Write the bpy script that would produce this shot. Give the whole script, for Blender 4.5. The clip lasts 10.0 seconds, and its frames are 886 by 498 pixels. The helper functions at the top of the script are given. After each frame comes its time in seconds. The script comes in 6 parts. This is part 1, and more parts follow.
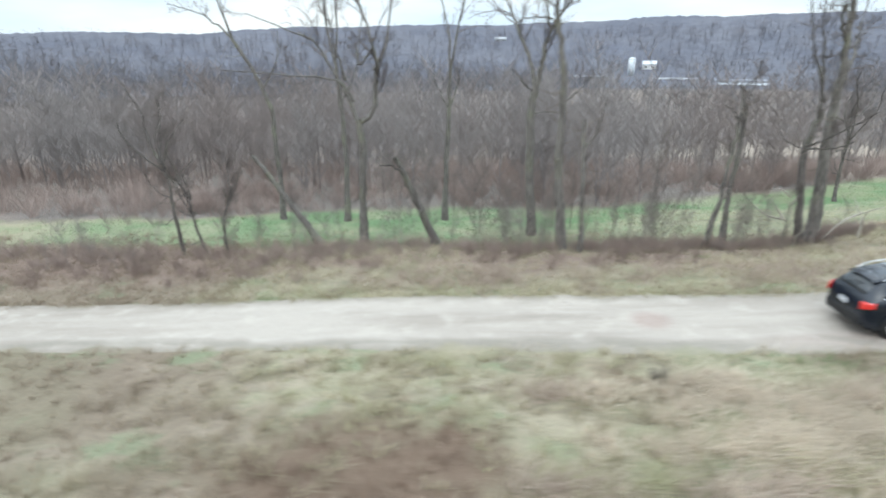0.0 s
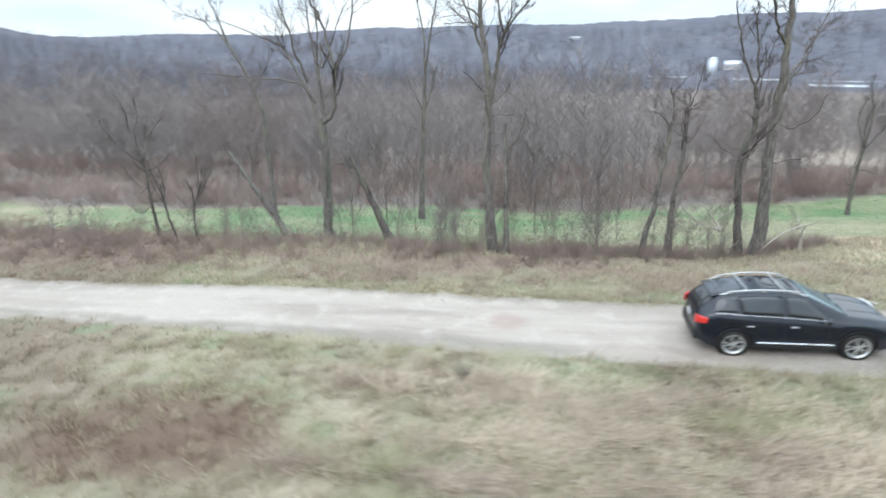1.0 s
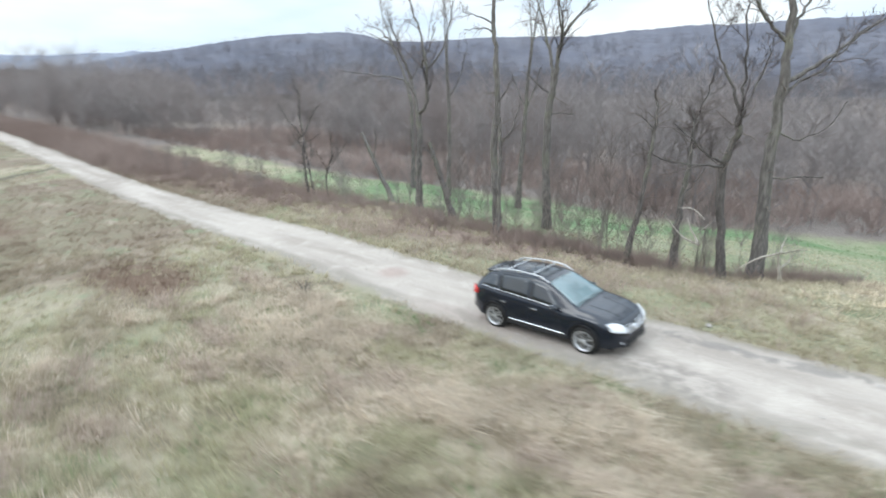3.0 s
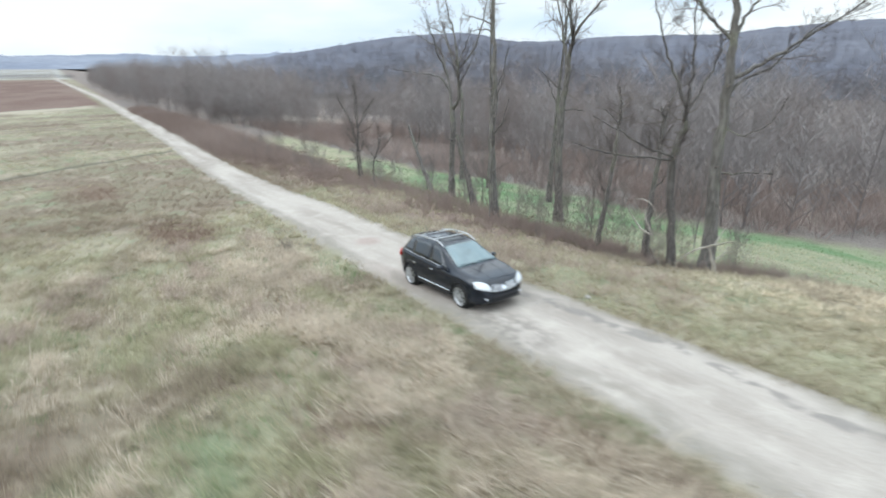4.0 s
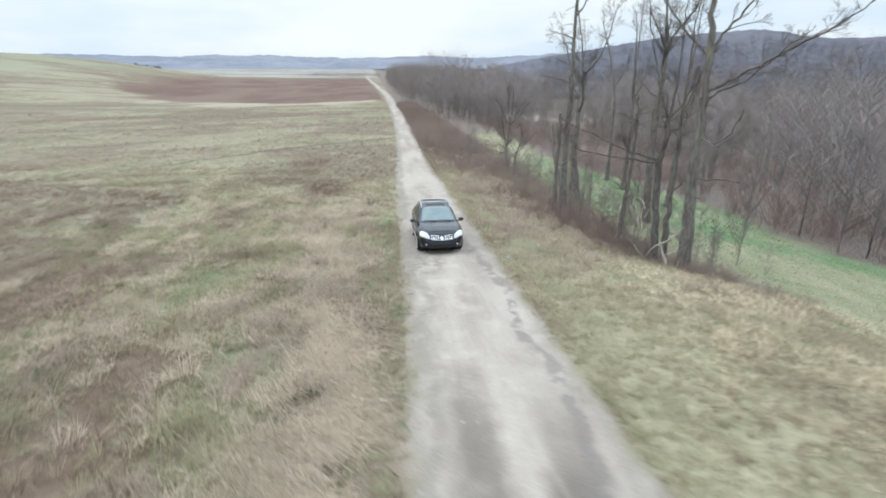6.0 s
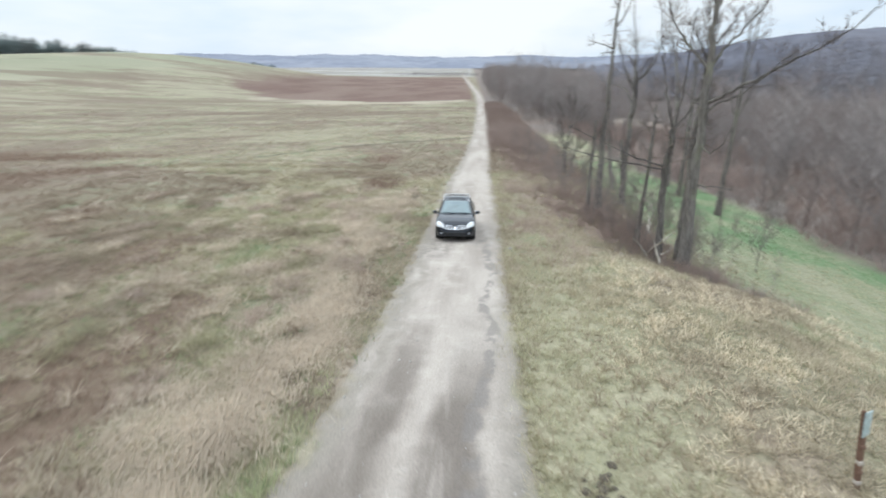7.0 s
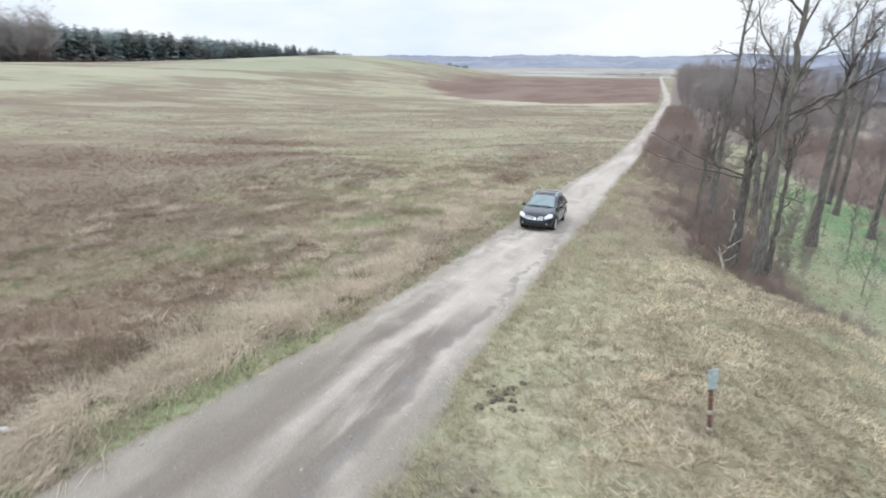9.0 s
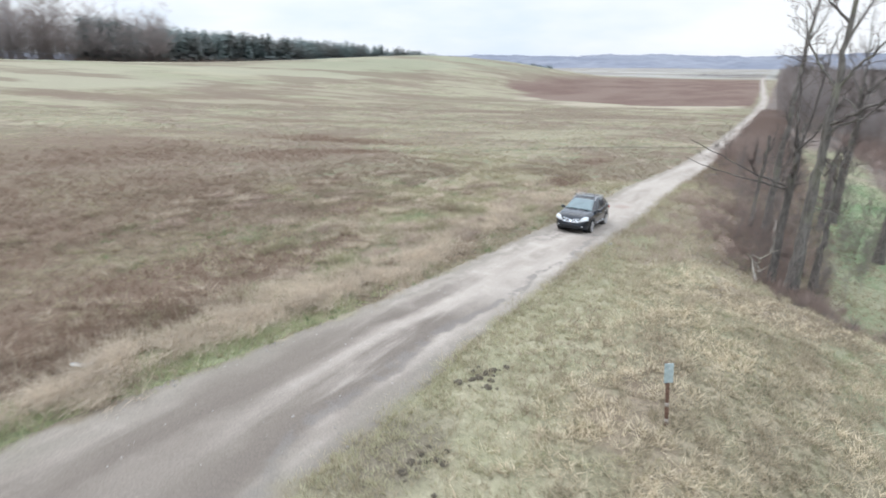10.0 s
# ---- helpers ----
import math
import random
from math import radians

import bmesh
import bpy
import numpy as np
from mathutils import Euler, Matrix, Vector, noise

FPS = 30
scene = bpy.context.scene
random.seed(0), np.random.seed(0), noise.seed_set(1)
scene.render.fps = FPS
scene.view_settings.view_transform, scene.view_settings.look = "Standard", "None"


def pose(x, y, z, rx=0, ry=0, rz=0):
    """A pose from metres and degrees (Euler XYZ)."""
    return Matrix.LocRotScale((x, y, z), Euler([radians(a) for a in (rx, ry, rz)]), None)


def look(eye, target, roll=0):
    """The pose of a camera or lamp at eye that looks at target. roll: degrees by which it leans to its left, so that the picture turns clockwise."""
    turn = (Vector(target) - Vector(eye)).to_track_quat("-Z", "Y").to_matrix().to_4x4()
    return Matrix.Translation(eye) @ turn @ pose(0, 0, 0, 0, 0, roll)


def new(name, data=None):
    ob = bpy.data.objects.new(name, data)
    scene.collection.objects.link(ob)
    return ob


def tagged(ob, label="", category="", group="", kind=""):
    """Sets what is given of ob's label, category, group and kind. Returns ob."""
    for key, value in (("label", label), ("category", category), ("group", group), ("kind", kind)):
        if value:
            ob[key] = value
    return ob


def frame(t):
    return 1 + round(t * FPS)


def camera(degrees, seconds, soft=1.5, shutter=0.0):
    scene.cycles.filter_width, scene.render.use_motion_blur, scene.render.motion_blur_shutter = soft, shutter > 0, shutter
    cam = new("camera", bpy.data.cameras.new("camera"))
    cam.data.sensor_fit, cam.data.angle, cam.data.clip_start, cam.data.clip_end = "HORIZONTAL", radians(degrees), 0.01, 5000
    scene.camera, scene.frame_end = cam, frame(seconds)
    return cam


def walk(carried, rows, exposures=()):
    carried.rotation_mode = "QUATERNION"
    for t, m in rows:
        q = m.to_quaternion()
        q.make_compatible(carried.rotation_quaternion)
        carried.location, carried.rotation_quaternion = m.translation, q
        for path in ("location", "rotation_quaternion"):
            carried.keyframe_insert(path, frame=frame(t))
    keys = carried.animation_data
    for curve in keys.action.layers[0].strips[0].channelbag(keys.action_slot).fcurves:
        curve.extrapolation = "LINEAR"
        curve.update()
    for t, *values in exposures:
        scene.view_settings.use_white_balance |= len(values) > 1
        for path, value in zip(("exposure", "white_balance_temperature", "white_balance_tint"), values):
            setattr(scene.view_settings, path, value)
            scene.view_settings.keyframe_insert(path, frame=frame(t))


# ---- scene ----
cam = camera(79.6, 10.0, soft=1.75, shutter=1.0)
PATH = [
    (0, (-0.067, -0.14, 7.244), (-0.21, 1.742, 6.584), 0.0),
    (0.5, (2.956, -0.16, 7.383), (2.733, 1.714, 6.722), -0.1),
    (1, (6.018, -0.049, 7.42), (5.621, 1.796, 6.759), -0.0),
    (1.5, (9.176, 0.193, 7.425), (8.551, 1.974, 6.765), 0.0),
    (2, (12.401, 0.573, 7.468), (11.507, 2.235, 6.808), 0.0),
    (2.5, (15.583, 1.221, 7.465), (14.485, 2.756, 6.805), 0.0),
    (2.7, (16.801, 1.559, 7.457), (15.624, 3.035, 6.798), 0.0),
    (3.8, (23.196, 4.04, 7.337), (21.689, 5.177, 6.676), 0.0),
    (4, (24.373, 4.56, 7.334), (22.822, 5.636, 6.675), 0.0),
    (4.5, (27.015, 5.979, 7.305), (25.355, 6.879, 6.645), -0.0),
    (5, (29.462, 7.704, 7.33), (27.685, 8.345, 6.671), -0.0),
    (5.5, (31.619, 9.534, 7.539), (29.773, 9.931, 6.879), -0.0),
    (5.7, (32.329, 10.259, 7.615), (30.469, 10.588, 6.957), 0.0),
    (6.8, (36.037, 13.85, 8.247), (34.149, 13.829, 7.587), 0.0),
    (7, (36.473, 14.352, 8.294), (34.587, 14.254, 7.634), 0.1),
    (7.5, (37.58, 15.748, 8.468), (35.726, 15.393, 7.808), 0.1),
    (8, (38.4, 16.993, 8.555), (36.586, 16.467, 7.895), 0.0),
    (8.5, (39.006, 18.143, 8.655), (37.226, 17.515, 7.996), 0.0),
    (9, (39.451, 19.306, 8.766), (37.708, 18.58, 8.107), -0.1),
    (9.5, (39.717, 20.503, 8.917), (38.029, 19.657, 8.256), -0.1),
    (10, (39.853, 21.709, 9.062), (38.239, 20.729, 8.402), -0.0),
]
walk(cam, [(t, look(eye, target, roll)) for t, eye, target, roll in PATH], exposures=((0, 0.19, 6350, 5), (1.5, 0.26, 6250, 8), (2.5, 0.22, 6300, 8), (4.5, 0.06, 6350, 6), (5.5, 0.0, 6400, 7), (7.5, 0.0, 6500, 9), (10, 0.03, 6500, 12)))

# ---- daylight: high overcast with a faint soft sun ----
world = bpy.data.worlds.new("overcast_sky")
scene.world = world
world.use_nodes = True
wt = world.node_tree
wt.nodes.clear()
w_out = wt.nodes.new("ShaderNodeOutputWorld")
w_bg = wt.nodes.new("ShaderNodeBackground")
w_sky = wt.nodes.new("ShaderNodeTexSky")
w_sky.sky_type, w_sky.sun_disc = "NISHITA", False
w_sky.sun_elevation, w_sky.sun_rotation = radians(38), radians(-150)
w_dim = wt.nodes.new("ShaderNodeMix")
w_dim.data_type, w_dim.blend_type = "RGBA", "MULTIPLY"
w_dim.inputs[0].default_value = 1.0
wt.links.new(w_sky.outputs[0], w_dim.inputs[6])
w_dim.inputs[7].default_value = (0.10, 0.10, 0.10, 1)
w_co = wt.nodes.new("ShaderNodeTexCoord")
w_map = wt.nodes.new("ShaderNodeMapping")
w_map.inputs["Scale"].default_value = (1.6, 1.6, 6.0)
w_noise = wt.nodes.new("ShaderNodeTexNoise")
w_noise.inputs["Scale"].default_value, w_noise.inputs["Detail"].default_value = 1.7, 5
w_ramp = wt.nodes.new("ShaderNodeValToRGB")
w_ramp.color_ramp.elements[0].position, w_ramp.color_ramp.elements[0].color = 0.36, (0.74, 0.87, 1.02, 1)
w_ramp.color_ramp.elements[1].position, w_ramp.color_ramp.elements[1].color = 0.62, (0.97, 1.02, 1.06, 1)
w_cover = wt.nodes.new("ShaderNodeMix")
w_cover.data_type = "RGBA"
w_cover.inputs[0].default_value = 0.93
wt.links.new(w_co.outputs["Generated"], w_map.inputs[0])
wt.links.new(w_map.outputs[0], w_noise.inputs["Vector"])
wt.links.new(w_noise.outputs[0], w_ramp.inputs[0])
wt.links.new(w_dim.outputs[2], w_cover.inputs[6])
wt.links.new(w_ramp.outputs[0], w_cover.inputs[7])
# an overcast sky is about three times as bright overhead as at the horizon
w_sep = wt.nodes.new("ShaderNodeSeparateXYZ")
wt.links.new(w_co.outputs["Generated"], w_sep.inputs[0])
w_lift = wt.nodes.new("ShaderNodeMapRange")
w_lift.inputs[1].default_value, w_lift.inputs[2].default_value = 0.12, 1.0
w_lift.inputs[3].default_value, w_lift.inputs[4].default_value = 1.02, 3.0
wt.links.new(w_sep.outputs[2], w_lift.inputs[0])
w_glow = wt.nodes.new("ShaderNodeVectorMath")
w_glow.operation = "SCALE"
wt.links.new(w_cover.outputs[2], w_glow.inputs[0])
wt.links.new(w_lift.outputs[0], w_glow.inputs["Scale"])
wt.links.new(w_glow.outputs[0], w_bg.inputs[0])
w_bg.inputs[1].default_value = 1.0
wt.links.new(w_bg.outputs[0], w_out.inputs[0])

sun = new("sun", bpy.data.lights.new("sun", "SUN"))
sun.data.energy, sun.data.angle, sun.data.color = 0.8, radians(30), (1.0, 0.985, 0.96)
sun.matrix_world = look((-30, -60, 70), (0, 0, 0))
scene.view_settings.exposure = 0.0

# ---- materials ----
class Nodes:
    """A short way to write a node material."""

    def __init__(self, name):
        self.mat = bpy.data.materials.new(name)
        self.mat.use_nodes = True
        self.tree = self.mat.node_tree
        self.bsdf = self.tree.nodes["Principled BSDF"]
        self.geo = self.tree.nodes.new("ShaderNodeNewGeometry")
        self.pos = self.geo.outputs["Position"]

    def put(self, socket, value):
        if hasattr(value, "is_output"):
            self.tree.links.new(value, socket)
        elif isinstance(value, tuple) and len(value) == 3 and socket.type == "RGBA":
            socket.default_value = (*value, 1)
        else:
            socket.default_value = value

    def math(self, op, a, b=0.0, clamp=False):
        n = self.tree.nodes.new("ShaderNodeMath")
        n.operation, n.use_clamp = op, clamp
        self.put(n.inputs[0], a), self.put(n.inputs[1], b)
        return n.outputs[0]

    def step(self, x, lo, hi):
        n = self.tree.nodes.new("ShaderNodeMapRange")
        n.interpolation_type = "SMOOTHSTEP"
        self.put(n.inputs[0], x), self.put(n.inputs[1], lo), self.put(n.inputs[2], hi)
        return n.outputs[0]

    def split(self, vec):
        n = self.tree.nodes.new("ShaderNodeSeparateXYZ")
        self.put(n.inputs[0], vec)
        return n.outputs

    def join(self, x, y, z=0.0):
        n = self.tree.nodes.new("ShaderNodeCombineXYZ")
        self.put(n.inputs[0], x), self.put(n.inputs[1], y), self.put(n.inputs[2], z)
        return n.outputs[0]

    def scaled(self, vec, s):
        n = self.tree.nodes.new("ShaderNodeVectorMath")
        n.operation = "MULTIPLY"
        self.put(n.inputs[0], vec), self.put(n.inputs[1], s)
        return n.outputs[0]

    def noise(self, scale, detail=3.0, vec=None, rough=0.55):
        n = self.tree.nodes.new("ShaderNodeTexNoise")
        self.put(n.inputs["Vector"], vec or self.pos)
        n.inputs["Scale"].default_value, n.inputs["Detail"].default_value, n.inputs["Roughness"].default_value = scale, detail, rough
        return n.outputs[0]

    def mix(self, f, a, b, blend="MIX"):
        n = self.tree.nodes.new("ShaderNodeMix")
        n.data_type, n.blend_type = "RGBA", blend
        self.put(n.inputs[0], f), self.put(n.inputs[6], a), self.put(n.inputs[7], b)
        return n.outputs[2]

    def ramp(self, f, stops):
        n = self.tree.nodes.new("ShaderNodeValToRGB")
        while len(n.color_ramp.elements) < len(stops):
            n.color_ramp.elements.new(0.5)
        for e, (p, c) in zip(n.color_ramp.elements, stops):
            e.position, e.color = p, (*c, 1)
        self.put(n.inputs[0], f)
        return n.outputs[0]

    def bump(self, height, strength=0.5, distance=0.05):
        n = self.tree.nodes.new("ShaderNodeBump")
        n.inputs["Strength"].default_value, n.inputs["Distance"].default_value = strength, distance
        self.put(n.inputs["Height"], height)
        self.put(self.bsdf.inputs["Normal"], n.outputs[0])

    def done(self, color, rough=0.9, metal=0.0, spec=0.3):
        self.put(self.bsdf.inputs["Base Color"], color)
        self.put(self.bsdf.inputs["Roughness"], rough)
        self.put(self.bsdf.inputs["Metallic"], metal)
        self.put(self.bsdf.inputs["Specular IOR Level"], spec)
        return self.mat


STRAW, OLIVE, GREEN = (0.315, 0.277, 0.205), (0.235, 0.228, 0.15), (0.146, 0.216, 0.114)
BROWN, LITTER, RUST = (0.165, 0.12, 0.09), (0.185, 0.16, 0.145), (0.205, 0.15, 0.124)


def swath(n):
    """Broad drifts of browner growth that cross the field."""
    wide = n.noise(0.022, 6, n.scaled(n.pos, (1.7, 0.8, 1.0)), 0.62)
    short = n.noise(0.075, 5, n.scaled(n.pos, (1.6, 0.8, 1.0)), 0.62)
    return n.math("MAXIMUM", n.step(wide, 0.48, 0.555), n.math("MULTIPLY", n.step(short, 0.52, 0.60), 0.8))


def turf(n):
    """Colour of the dry meadow: straw, olive and weed-brown in long drifts."""
    big, mid = n.noise(0.06, 4), n.noise(0.4, 5)
    streak = n.noise(0.16, 5, n.scaled(n.pos, (0.5, 1.7, 1.0)))
    base = n.mix(n.step(mid, 0.38, 0.62), STRAW, OLIVE)
    base = n.mix(n.math("MULTIPLY", n.step(streak, 0.46, 0.66), 0.6), base, (0.20, 0.155, 0.122))
    clump = n.noise(0.9, 4, n.scaled(n.pos, (0.7, 1.3, 1.0)))
    base = n.mix(n.math("MULTIPLY", n.step(clump, 0.50, 0.66), 0.8), base, (0.155, 0.13, 0.092))
    base = n.mix(n.math("MULTIPLY", swath(n), 0.8), base, (0.185, 0.143, 0.112))
    base = n.mix(n.math("MULTIPLY", n.step(big, 0.48, 0.66), 0.4), base, (0.225, 0.228, 0.145))
    fresh = n.noise(0.55, 5, n.scaled(n.pos, (0.8, 1.2, 3.0)), 0.6)
    base = n.mix(n.math("MULTIPLY", n.step(fresh, 0.55, 0.68), 0.6), base, (0.20, 0.245, 0.15))
    blush = n.noise(0.5, 5, n.scaled(n.pos, (0.6, 1.3, 5.0)), 0.6)
    return n.mix(n.math("MULTIPLY", n.step(blush, 0.54, 0.68), 0.6), base, (0.335, 0.28, 0.225))


def ellipse(n, x, y, cx, cy, rx, ry, soft=0.25, turn=0.0):
    ex, ey, ca, sa = n.math("SUBTRACT", x, cx), n.math("SUBTRACT", y, cy), math.cos(radians(turn)), math.sin(radians(turn))
    dx = n.math("DIVIDE", n.math("ADD", n.math("MULTIPLY", ex, ca), n.math("MULTIPLY", ey, sa)), rx)
    dy = n.math("DIVIDE", n.math("SUBTRACT", n.math("MULTIPLY", ey, ca), n.math("MULTIPLY", ex, sa)), ry)
    d = n.math("SQRT", n.math("ADD", n.math("MULTIPLY", dx, dx), n.math("MULTIPLY", dy, dy)))
    return n.step(d, 1 + soft, 1 - soft)


# brown weeds in the field: middle, half-lengths, turn in degrees, strength
WEED_PATCHES = ((30.0, 4.6, 8.5, 3.4, 0, 0.95), (26, -11, 13, 14, 0, 0.68), (36, -4, 9, 7, 0, 0.75), (-15, -37, 22, 5, -68, 0.9), (-5, -20, 9, 2.6, -35, 0.8), (2, -21, 5, 4, -60, 0.65), (-97, -160, 38, 7, -10, 0.75), (-40, -60, 24, 4, -60, 0.6), (-22, 4, 7, 1.6, 5, 0.5), (10, -44, 17, 22, -30, 0.7), (-12, -42, 20, 3.0, -24, 0.85), (16.4, 1.5, 3.2, 1.8, 10, 0.85), (-2.2, 7.9, 3.6, 1.6, 5, 1.0),
                (-20.4, 5.8, 4.6, 1.6, 0, 0.9), (9.3, 9.5, 1.0, 0.5, 0, 0.6), (2.6, 11.0, 1.3, 0.5, 0, 0.6), (-60, -110, 70, 9, -35, 0.55), (-45, -20, 24, 4, -10, 0.45),
                (16.5, 7.5, 1.0, 0.7, 20, 0.85), (18.6, 10.4, 1.4, 0.5, 0, 0.8), (20.9, 10.7, 1.6, 0.7, -10, 0.75), (12.9, 5.9, 1.7, 0.5, 25, 0.6), (14.3, 11.4, 0.7, 0.4, 0, 0.65), (19.4, 8.8, 0.9, 0.5, 0, 0.6), (22.9, 5.7, 2.6, 1.2, 10, 0.7), (24.6, 9.7, 1.6, 0.7, 0, 0.5), (18.0, 6.6, 0.9, 0.4, 30, 0.6), (8.8, 8.9, 1.6, 0.5, 0, 0.5), (11.0, -6.7, 3.4, 1.5, 10, 0.7))


# dry openings in the wood
CLEARINGS = ((60, 106, 30, 11), (-92, 56, 34, 12), (42, 60, 16, 12))


def ground_material():
    n = Nodes("meadow_ground")
    x, y, z = n.split(n.pos)
    warp = n.math("MULTIPLY", n.math("SUBTRACT", n.noise(0.16, 4), 0.5), 9.0)
    fine = n.math("MULTIPLY", n.math("SUBTRACT", n.noise(1.3, 3), 0.5), 2.4)
    xw, yw = n.math("ADD", n.math("ADD", x, warp), fine), n.math("ADD", y, n.math("ADD", n.math("MULTIPLY", warp, 0.5), fine))
    c = turf(n)
    # brown weeds in the field
    for cx, cy, rx, ry, turn, much in WEED_PATCHES:
        c = n.mix(n.math("MULTIPLY", ellipse(n, xw, yw, cx, cy, rx, ry, 0.55, turn), much), c, BROWN)
    # far ploughed-out red field beside the road, pale stubble further off
    xr = n.math("ADD", x, n.math("MULTIPLY", n.math("SUBTRACT", n.noise(0.03, 5), 0.5), 60.0))
    bow = n.math("ADD", y, 25.0)
    brink = n.math("SUBTRACT", -150.0, n.math("MULTIPLY", n.math("MULTIPLY", bow, bow), 0.012))
    inside = n.math("SUBTRACT", xr, brink)
    red = n.math("MULTIPLY", n.step(inside, 0, -14), n.step(xr, -620, -560))
    red = n.math("MULTIPLY", red, n.math("MULTIPLY", n.step(n.math("ADD", y, n.math("MULTIPLY", warp, 4.0)), -125, -95), n.step(n.math("SUBTRACT", y, n.math("MULTIPLY", x, 0.013)), 18, 16)))
    c = n.mix(n.math("MULTIPLY", red, 0.92), c, n.mix(n.step(n.noise(0.03, 4, n.scaled(n.pos, (0.5, 1.5, 1.0))), 0.35, 0.65), (0.135, 0.085, 0.072), (0.18, 0.128, 0.108)))
    pale = n.math("MULTIPLY", n.step(yw, -140, -150), n.step(xw, 20, -10))
    c = n.mix(n.math("MULTIPLY", pale, 0.85), c, n.mix(n.step(n.noise(0.012, 2), 0.42, 0.58), (0.315, 0.30, 0.222), (0.26, 0.26, 0.178)))
    lip = n.math("MULTIPLY", n.math("MULTIPLY", n.step(inside, 16, 4), n.step(inside, -12, -2)), n.math("MULTIPLY", n.step(y, -80, -60), n.step(y, 14, 10)))
    c = n.mix(n.math("MULTIPLY", lip, 0.75), c, (0.38, 0.34, 0.265))
    # far valley fields: haze painted into the ground as grey-mauve, with pale strips
    beyond = n.math("MULTIPLY", n.step(x, -600, -660), n.step(y, 30, 0))
    strips = n.noise(0.006, 3, n.scaled(n.pos, (1.0, 0.22, 1.0)), 0.6)
    c = n.mix(beyond, c, n.ramp(strips, [(0.38, (0.23, 0.215, 0.225)), (0.47, (0.30, 0.30, 0.27)), (0.52, (0.355, 0.35, 0.335)), (0.58, (0.26, 0.25, 0.26)), (0.66, (0.20, 0.20, 0.22))]))
    # mown green of the hill top
    c = n.mix(n.math("MULTIPLY", ellipse(n, xw, yw, -330, -200, 170, 70, 0.4), 0.8), c, (0.245, 0.248, 0.175))
    # rough brown strips that cross the far slope
    u = n.math("SUBTRACT", n.math("MULTIPLY", x, -0.85), n.math("MULTIPLY", y, 0.53))
    w = n.math("SUBTRACT", n.math("MULTIPLY", x, 0.53), n.math("MULTIPLY", y, 0.85))
    band = n.noise(0.035, 5, n.join(u, n.math("MULTIPLY", w, 0.34)), 0.6)
    band = n.math("MULTIPLY", n.math("MULTIPLY", n.step(band, 0.49, 0.57), 0.75), n.math("MULTIPLY", n.math("MULTIPLY", n.step(u, 20, 70), n.step(y, 8, 2)), n.math("SUBTRACT", 1.0, red)))
    c = n.mix(band, c, (0.175, 0.138, 0.105))
    blond = n.noise(0.045, 5, n.join(u, n.math("ADD", n.math("MULTIPLY", w, 0.36), 40.0)), 0.6)
    blond = n.math("MULTIPLY", n.math("MULTIPLY", n.step(blond, 0.52, 0.62), 0.5), n.math("MULTIPLY", n.math("MULTIPLY", n.step(u, 0, 40), n.step(y, 8, 2)), n.math("SUBTRACT", 1.0, red)))
    c = n.mix(blond, c, (0.34, 0.32, 0.23))
    # sunken line of an old side track that leaves the road
    sx = n.math("ADD", n.math("MULTIPLY", n.math("SUBTRACT", y, 13.5), -0.75), -44.0)
    sx = n.math("ABSOLUTE", n.math("SUBTRACT", n.math("ADD", x, n.math("MULTIPLY", fine, 0.5)), n.math("ADD", sx, n.math("MULTIPLY", n.math("MINIMUM", y, 0.0), -0.7))))
    line = n.math("MULTIPLY", n.step(sx, 1.0, 0.35), n.math("MULTIPLY", n.step(y, -16, -6), n.step(y, 15.5, 13.5)))
    c = n.mix(n.math("MULTIPLY", line, 0.9), c, (0.115, 0.108, 0.08))
    # green verge beside the track near the camera's end
    verge = n.math("MULTIPLY", n.step(y, 8.2, 9.4), n.math("MULTIPLY", n.step(y, 12.6, 11.6), n.step(x, 27, 33)))
    c = n.mix(n.math("MULTIPLY", verge, 0.6), c, (0.25, 0.29, 0.165))
    soft_edge = n.math("MULTIPLY", n.math("MULTIPLY", n.step(yw, 14.5, 15.8), n.step(yw, 20.0, 18.0)), n.step(x, 17, 25))
    # lawn round the sign
    lawn = n.math("MULTIPLY", n.step(x, 17, 23), n.math("MULTIPLY", n.step(y, 15.0, 17.0), n.step(y, 27, 24)))
    c = n.mix(n.math("MULTIPLY", lawn, 0.8), c, n.mix(n.step(n.noise(5.5, 4), 0.42, 0.58), (0.175, 0.157, 0.105), n.mix(n.step(n.noise(0.8, 4), 0.4, 0.62), (0.33, 0.285, 0.205), (0.25, 0.235, 0.155))))
    c = n.mix(n.math("MULTIPLY", soft_edge, 0.8), c, n.mix(n.step(n.noise(1.1, 4), 0.4, 0.6), (0.345, 0.32, 0.225), (0.285, 0.275, 0.182)))
    c = n.mix(n.math("MULTIPLY", ellipse(n, xw, yw, 29.0, 20.2, 1.6, 1.3, 0.6), 0.45), c, (0.29, 0.215, 0.175))
    c = n.mix(n.math("MULTIPLY", ellipse(n, x, n.math("ADD", y, fine), 33.3, 16.5, 1.5, 0.9, 0.6), 0.75), c, (0.15, 0.125, 0.10))
    # reddish undergrowth on the bank, then the green strip, then the wood's floor
    bank = n.math("MULTIPLY", n.step(yw, 17.2, 19.5), n.math("MULTIPLY", n.step(yw, 28, 25), n.step(xw, 15, 9)))
    c = n.mix(n.math("MULTIPLY", bank, 0.9), c, RUST)
    yb = n.math("SUBTRACT", yw, n.math("MULTIPLY", n.math("MAXIMUM", n.math("SUBTRACT", x, 8.0), 0.0), 0.45))
    yb = n.math("ADD", yb, n.math("MULTIPLY", n.step(x, -8, -24), 4.5))
